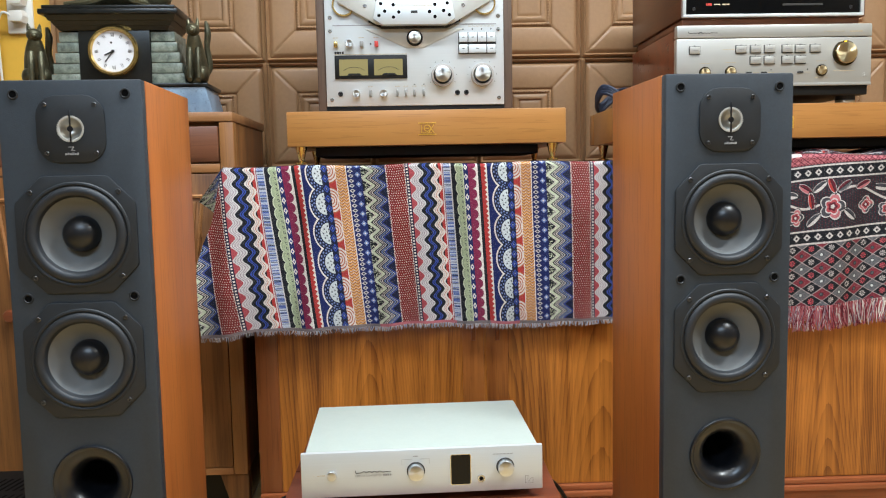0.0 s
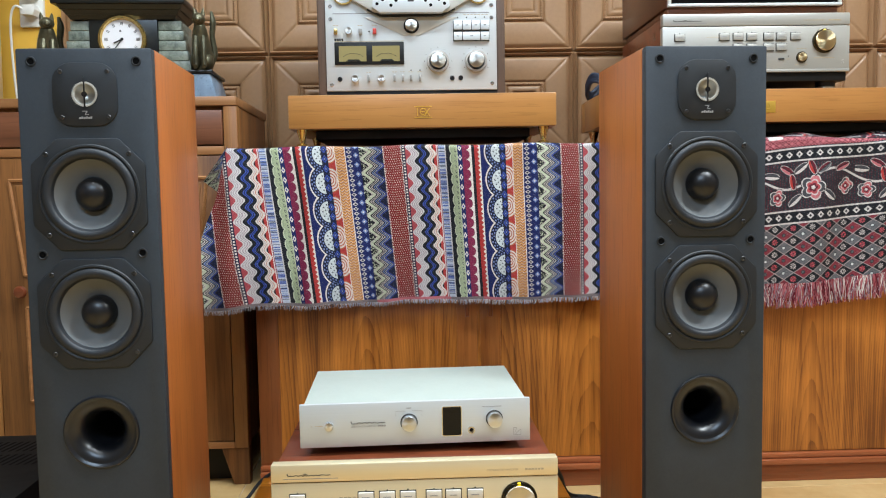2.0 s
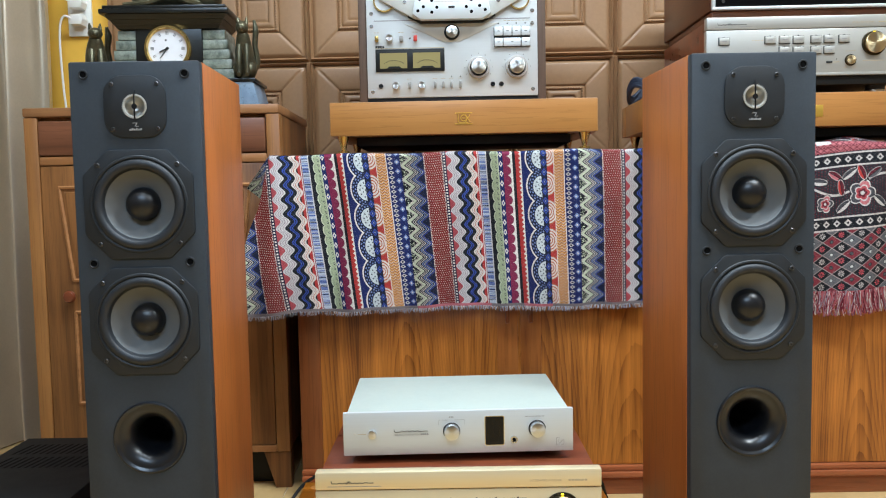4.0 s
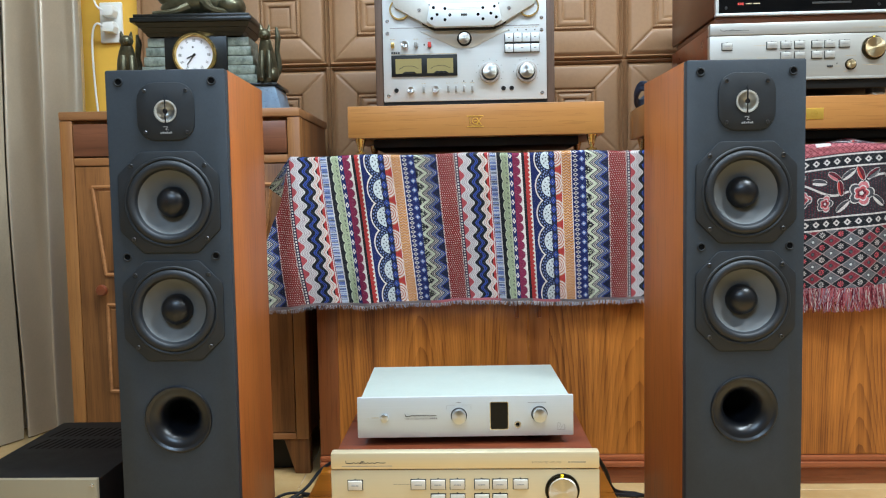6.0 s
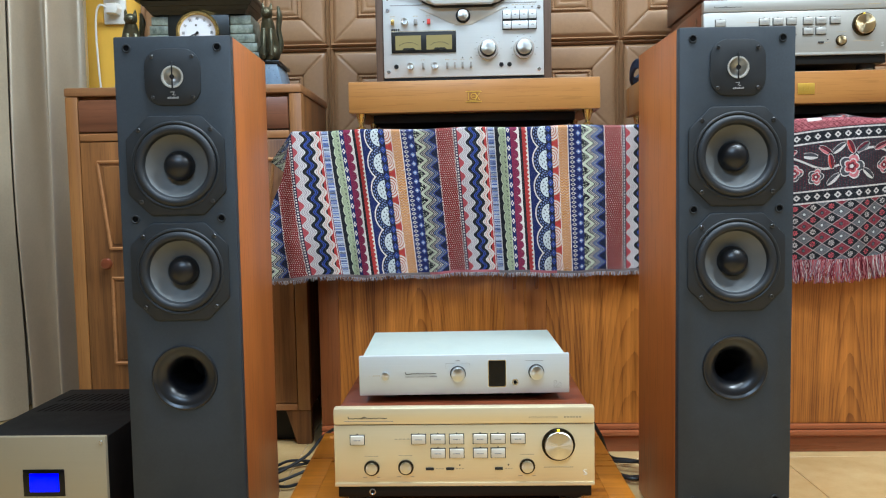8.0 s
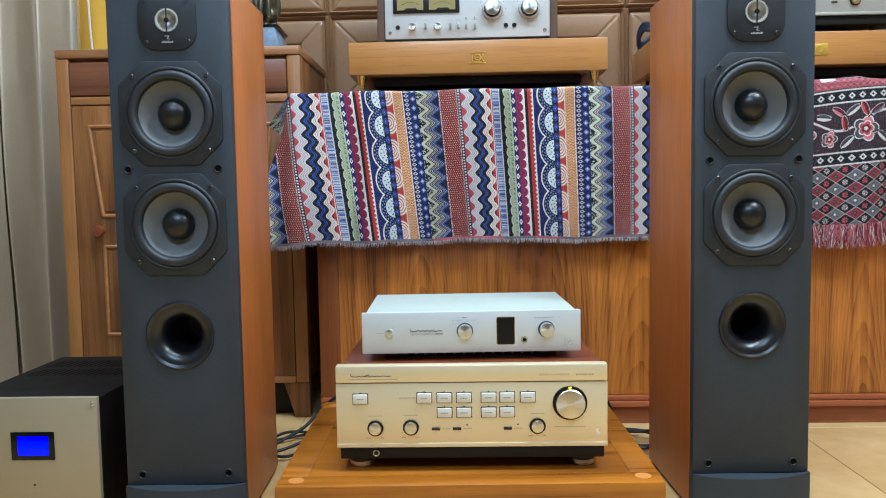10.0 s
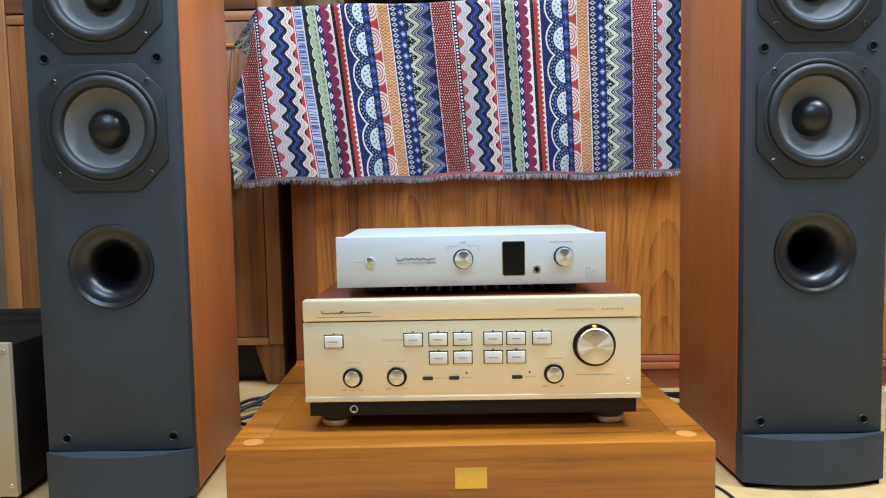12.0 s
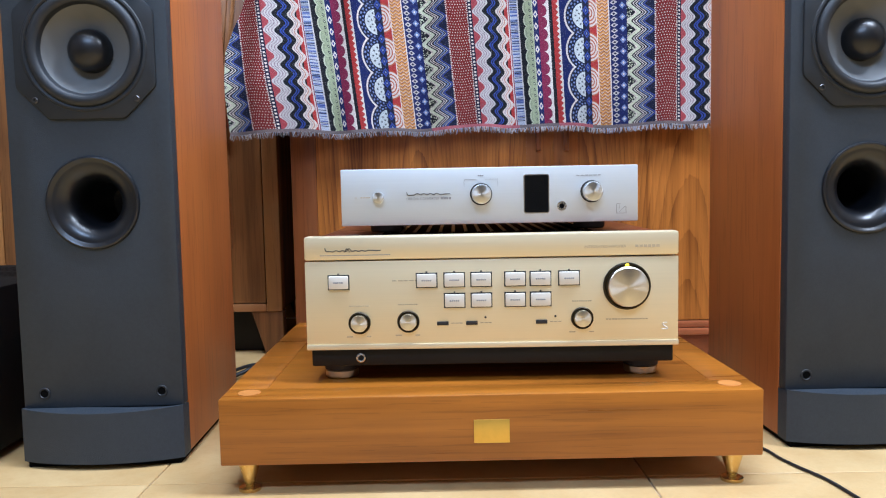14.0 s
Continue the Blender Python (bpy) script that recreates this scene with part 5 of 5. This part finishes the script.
# ---- second amplifier and tuner ----
stand("equipment_stand", 0.96, 2.035, 0.936, 0.83, 0.3, 0.084, 0.042, 0.5, "thick amber wood board on brass feet under the amplifier", "board")
amplifier(0.94, 2.055, 1.0205, 0.5, "gold2", "brassknob", "pale champagne integrated amplifier with wooden case, beneath the tuner")

tuner = thing("tuner", 0.94, 2.06, 1.214, 0.5, "black-fronted tuner in a wooden case, on the amplifier", "tuner")
part("plinth", box(B(), -0.226, 0.218, 0.01, 0.4, 0.0, 0.018, 0.003), "cabdark", tuner, "dark wooden plinth")
part("case", box(B(), -0.232, 0.232, 0.008, 0.43, 0.0185, 0.18, 0.003), "rosewood_y", tuner, "walnut-brown wooden case")
part("trim_rail", box(B(), -0.228, 0.222, -0.004, 0.008, 0.0195, 0.026, 0.001), "silver", tuner)
for px in (-0.228, 0.214):
    part("trim_post", box(B(), px, px + 0.008, -0.004, 0.008, 0.0265, 0.17, 0.001), "silver", tuner, "pale metal edge strip")
part("front_panel", box(B(), -0.219, 0.213, 0.0, 0.008, 0.027, 0.17, 0.001), "blackg", tuner, "glossy black front panel")
bars(tuner, -0.17, -0.155, 0.05, 0.006, -0.0005, "redprint", n=3)
bars(tuner, -0.15, -0.11, 0.05, 0.003, -0.0005, "greyink", n=2)
bars(tuner, 0.02, 0.12, 0.048, 0.005, -0.0005, "ink")
for px in (-0.2, 0.19):
    screw(tuner, px, 0.04, 0.0, 0.004)

# coiled lead on the board
coil = B()
for k in range(4):
    a0 = 0.5 * k
    tube(coil, [(0.59 + 0.045 * math.cos(a0 + w), 2.25 + 0.05 * math.sin(a0 + w), 1.028 + 0.006 * k + 0.022 * (1 + math.sin(w * 2 + k))) for w in np.linspace(0, 6.0, 9)], 0.0055, 8, 4)
solid("coiled_lead", coil, "bluecable", 0, 0, 0, 0, "dark blue coiled lead lying on the board", "cable")


# ---- cabinet with the clock ----
cabinet = thing("wooden_cabinet", -0.7335, 2.088, 0, 1.6, "old teak side cabinet with drawers and panelled doors", "cabinet")
CW = 0.3345
part("body", box(B(), -CW + 0.004, CW - 0.004, 0.012, 0.43, 0.1, 1.004, 0.002), "cab", cabinet)
part("top", box(B(), -CW, CW, -0.007, 0.44, 1.0045, 1.0285, 0.004), "cablight", cabinet)
for sx in (-1, 1):
    a, b = sorted((sx * CW, sx * (CW - 0.036)))
    part("post", box(B(), a, b, -0.004, 0.03, 0.1, 1.004, 0.003), "cablightz", cabinet)
    t = [(sx * CW, 0.0), (sx * CW, 0.0995), (sx * (CW - 0.072), 0.0995), (sx * (CW - 0.06), 0.06), (sx * (CW - 0.042), 0.0)]
    for y0 in (0.0, 0.39):
        part("foot", prism(B(), t if sx > 0 else t[::-1], y0, y0 + 0.035, 0.002), "cab", cabinet)
# added black board in place of deep shade beneath the cabinet
part("kick_board", box(B(), -CW + 0.02, CW - 0.02, 0.05, 0.065, 0.0, 0.0995), "blackm", cabinet, "black board added to keep the shaded gap between the feet dark")
part("bottom_rail", box(B(), -CW + 0.037, CW - 0.037, -0.003, 0.0115, 0.1, 0.118, 0.002), "cabx", cabinet)
part("middle_rail", box(B(), -CW + 0.037, CW - 0.037, -0.003, 0.0115, 0.879, 0.901, 0.002), "cabx", cabinet)
for sx in (-1, 1):
    a, b = sorted((sx * 0.004, sx * (CW - 0.038)))
    drawer = part("drawer", box(B(), a, b, -0.006, 0.0115, 0.904, 0.994, 0.004), "cabdark", cabinet, "dark brown drawer front")
    door = part("door", box(B(), a, b, -0.0025, 0.0115, 0.12, 0.876, 0.002), "cab", cabinet)
    mid = (a + b) / 2
    up = [(mid - 0.1, 0.82), (mid + 0.1, 0.82), (mid + 0.072, 0.575), (mid - 0.072, 0.575)]
    lowp = [(mid - 0.072, 0.49), (mid + 0.072, 0.49), (mid + 0.072, 0.245), (mid - 0.072, 0.245)]
    for outline in (up, lowp):
        rim = B()
        for p, q in zip(outline, outline[1:] + outline[:1]):
            tube(rim, [(p[0], -0.003, p[1]), (q[0], -0.003, q[1])], 0.005, 6, 2)
        part("panel_rim", rim, "cabx", door, "pale moulded panel edge")
        c = (sum(p[0] for p in outline) / 4, sum(p[1] for p in outline) / 4)
        part("panel", prism(B(), [(c[0] + (p[0] - c[0]) * 0.86, c[1] + (p[1] - c[1]) * 0.9) for p in outline], -0.006, -0.002, 0.003), "cab", door)
    part("knob", lathe(B(), [(0.007, -0.002), (0.007, -0.012), (0.015, -0.018), (0.0165, -0.025), (0.013, -0.032), (0, -0.034)], (a + 0.069 if sx < 0 else b - 0.069, 0, 0.534), 24), "rosewood", door, "turned red-brown knob")

clock = thing("mantel_clock", -0.725, 2.19, 1.029, 3.0, "black and green marble mantel clock with a white dial", "clock")
part("base", prism(B(), [(-0.25, 0.0), (0.25, 0.0), (0.232, 0.075), (-0.232, 0.075)], 0.0, 0.16, 0.003), "bluestone", clock, "blue-grey stone base")
part("base_top", box(B(), -0.24, 0.24, -0.006, 0.165, 0.0755, 0.084, 0.002), "nero", clock)
part("body", box(B(), -0.0845, 0.0955, 0.008, 0.14, 0.0845, 0.256, 0.002), "nero", clock, "black marble clock body")
for sx, x0, x1 in ((-1, -0.085, -0.157), (1, 0.096, 0.18)):
    for k in range(5):
        f = k / 5
        za, zb = 0.085 + 0.135 * f, 0.085 + 0.135 * (k + 0.94) / 5
        out = x1 - sx * 0.028 * f
        part("block", box(B(), min(x0, out), max(x0, out), 0.008 + 0.006 * f, 0.13, za, zb, 0.002), "verde", clock, "green-grey marble block")
cornice = B()
for half, front, za, zb in ((0.13, 0.006, 0.2205, 0.231), (0.139, -0.001, 0.2314, 0.243), (0.15, -0.01, 0.2434, 0.256)):
    lower = [(-half, front), (half + 0.012, front), (half + 0.012, 0.14 - front), (-half, 0.14 - front)]
    low = [cornice.verts.new((a, b, za)) for a, b in lower]
    top = [cornice.verts.new((a + (0.007 if a > 0 else -0.007), b + (0.007 if b > 0.05 else -0.007), zb)) for a, b in lower]
    for i in range(4):
        cornice.faces.new((low[i], low[(i + 1) % 4], top[(i + 1) % 4], top[i]))
    cornice.faces.new(low[::-1])
    cornice.faces.new(top)
part("cornice", cornice, "nero", clock, "stepped black marble cornice")
part("cap_stone", box(box(B(), -0.17, 0.176, -0.025, 0.165, 0.2565, 0.27, 0.003), -0.162, 0.168, -0.018, 0.16, 0.2705, 0.28, 0.002), "nero", clock)
dial_x, dial_z = 0.005, 0.166
bezel = part("bezel", lathe(B(), [(0.062, 0.01), (0.0635, -0.006), (0.06, -0.012), (0.055, -0.012), (0.052, -0.004)], (dial_x, 0, dial_z), 56), "brass", clock, "polished brass bezel")
dial = part("dial", lathe(B(), [(0.0525, -0.0035), (0, -0.0035)], (dial_x, 0, dial_z), 56), "enamel", clock, "white enamel dial")
for k in range(12):
    a = math.radians(30 * k)
    num = B()
    for off in ((-0.0022, 0.0022) if k % 3 else (-0.0036, 0.0, 0.0036)):
        t = bmesh.new()
        bmesh.ops.create_cube(t, size=1.0)
        join(num, t, Matrix.Translation((dial_x, -0.004, dial_z)) @ Matrix.Rotation(a, 4, "Y") @ Matrix.Translation((off * 0.8, 0, 0.0415)) @ Matrix.Diagonal((0.0012, 0.0006, 0.009, 1)))
    part("hour_mark", num, "ink", dial)
for name, ang, ln, w in (("hour_pointer", 245, 0.024, 0.0034), ("minute_pointer", 218, 0.034, 0.0024)):
    t = bmesh.new()
    bmesh.ops.create_cube(t, size=1.0)
    needle = B()
    join(needle, t, Matrix.Translation((dial_x, -0.0055, dial_z)) @ Matrix.Rotation(radians(ang), 4, "Y") @ Matrix.Translation((0, 0, ln / 2)) @ Matrix.Diagonal((w, 0.001, ln, 1)))
    lathe(needle, [(0.004, -0.005), (0.004, -0.007), (0, -0.007)], (dial_x, 0, dial_z), 12)
    part(name, needle, "ink", dial)
part("winding_hole", lathe(B(), [(0.0028, -0.0038), (0, -0.0038)], (dial_x - 0.004, 0, dial_z + 0.022), 12), "ink", dial)


def cat_figure(x, y, z, turn, flip, slim, tall):
    """A seated bronze cat with its tail raised."""
    bm = B()
    f = -1 if flip else 1
    tube(bm, [(0, 0.03, 0.0), (0.002, 0.03, 0.035), (0.0, 0.012, 0.08), (0.0, -0.004, 0.115), (0, -0.008, 0.13)], [0.026, 0.033, 0.027, 0.019, 0.013], 14, 6)
    blob(bm, (0.016 * f, 0.02, 0.026), (0.02, 0.03, 0.026))
    blob(bm, (-0.016 * f, 0.02, 0.026), (0.02, 0.03, 0.026))
    for sx in (-1, 1):
        tube(bm, [(sx * 0.011, -0.012, 0.09), (sx * 0.012, -0.02, 0.05), (sx * 0.012, -0.021, 0.012), (sx * 0.012, -0.028, 0.006)], [0.009, 0.0075, 0.0065, 0.006], 10, 5)
    blob(bm, (0, -0.016, 0.137), (0.019, 0.021, 0.018))
    blob(bm, (0, -0.034, 0.132), (0.009, 0.01, 0.008))
    for sx in (-1, 1):
        tube(bm, [(sx * 0.011, -0.01, 0.148), (sx * 0.013, -0.01, 0.162), (sx * 0.0135, -0.01, 0.17)], [0.007, 0.004, 0.0008], 8, 3)
    tube(bm, [(0.012 * f, 0.045, 0.012), (0.034 * f, 0.046, 0.05), (0.03 * f, 0.04, 0.1), (0.034 * f, 0.036, 0.14), (0.03 * f, 0.034, 0.17)], [0.009, 0.01, 0.008, 0.0095, 0.004], 10, 6)
    for v in bm.verts:
        v.co = (v.co.x * slim, v.co.y, v.co.z * tall)
    return solid("cat_statue", bm, "bronze", x, y, z, turn, "dark bronze seated cat statue with raised tail", "statue", "pair of cat statues")


cat_figure(-0.517, 2.205, 1.1135, 8, False, 0.9, 0.97)
cat_figure(-0.919, 2.19, 1.1135, 25, False, 1.0, 0.9)
lying = B()
tube(lying, [(-0.1, 0.06, 0.018), (-0.05, 0.06, 0.045), (0.03, 0.06, 0.05), (0.1, 0.06, 0.035)], [0.02, 0.042, 0.046, 0.03], 14, 6)
blob(lying, (0.1, 0.05, 0.03), (0.04, 0.05, 0.034))
tube(lying, [(-0.12, 0.02, 0.008), (-0.06, 0.015, 0.012), (-0.02, 0.03, 0.03)], [0.007, 0.009, 0.014], 8, 5)
tube(lying, [(0.13, 0.05, 0.01), (0.06, 0.0, 0.012), (0.03, 0.02, 0.04)], [0.009, 0.01, 0.018], 8, 5)
blob(lying, (-0.11, 0.06, 0.085), (0.035, 0.03, 0.03))
tube(lying, [(-0.07, 0.06, 0.05), (-0.1, 0.06, 0.075)], [0.032, 0.028], 12, 3)
solid("reclining_statue", lying, "bronze", -0.72, 2.185, 1.309, 3, "patinated bronze reclining animal statue on the clock", "statue")


# ---- cables on the floor ----
def cable(points, r, mat, label):
    return solid("cable", tube(B(), points, r, 8, 7), mat, 0, 0, 0, 0, label, "cable", "cables on the floor")


cable([(0.44, 1.66, 0.0024), (0.405, 1.52, 0.0024), (0.44, 1.409, 0.0024), (0.447, 1.372, 0.0024), (0.457, 1.339, 0.0024), (0.471, 1.304, 0.0024), (0.478, 1.276, 0.0024), (0.484, 1.235, 0.0024), (0.502, 1.112, 0.0024)], 0.0022, "blackcable", "black cable lying on the tiles")
for k in range(2):
    cable([(-0.345 + 0.02 * k, 1.93 - 0.03 * k, 0.008 + 0.007 * k), (-0.43 + 0.01 * k, 1.86 + 0.03 * k, 0.012 + 0.009 * k), (-0.46, 1.8 - 0.04 * k, 0.012 + 0.004 * k), (-0.39 - 0.02 * k, 1.74 + 0.02 * k, 0.01 + 0.006 * k), (-0.33, 1.79 + 0.02 * k, 0.012 + 0.022 * k)], 0.0038, "blackcable", "black speaker cable coiled on the floor")
cable([(-0.45, 1.78, 0.012), (-0.36, 1.84, 0.05), (-0.31, 1.87, 0.1), (-0.2, 1.86, 0.16), (-0.1, 1.8, 0.2)], 0.0042, "blackcable", "black cable rising to the amplifier")
for k in range(2):
    cable([(0.4, 1.93 - 0.03 * k, 0.012 + 0.006 * k), (0.47, 1.9 - 0.04 * k, 0.02 + 0.01 * k), (0.54, 1.86 + 0.02 * k, 0.012 + 0.008 * k), (0.47, 1.8 - 0.02 * k, 0.012 + 0.004 * k), (0.41, 1.83, 0.012)], 0.005, "blackcable", "black speaker cable coiled on the floor")
cable([(0.25, 1.79, 0.2), (0.34, 1.83, 0.17), (0.39, 1.86, 0.1), (0.42, 1.9, 0.03), (0.48, 1.92, 0.012)], 0.005, "blackcable", "black cable rising to the amplifier")


# ---- floor tiles ----
TILE = 0.645
bm = box(B(), -TILE / 2 + 0.0012, TILE / 2 - 0.0012, -TILE / 2 + 0.0012, TILE / 2 - 0.0012, -0.006, 0.0, 0.0008, 1)
proto = part("floor_tile", bm, "tile", floor)
tile_mesh = proto.data
turn = Matrix.Rotation(radians(1.5), 4, "Z")
n = 0
for i in range(-4, 6):
    for j in range(-8, 4):
        c = turn @ Vector(((i + 0.5) * TILE, (j + 0.5) * TILE, 0)) + Vector((-0.39, 1.3, 0))
        if not (X0 - 0.05 < c.x < X1 + 0.05 and Y0 - 0.05 < c.y < Y1 + 0.1):
            continue
        ob = proto if n == 0 else new("floor_tile", tile_mesh)
        ob.parent = floor
        ob.location = c * K
        ob.rotation_euler = (0, 0, radians(1.5))
        n += 1
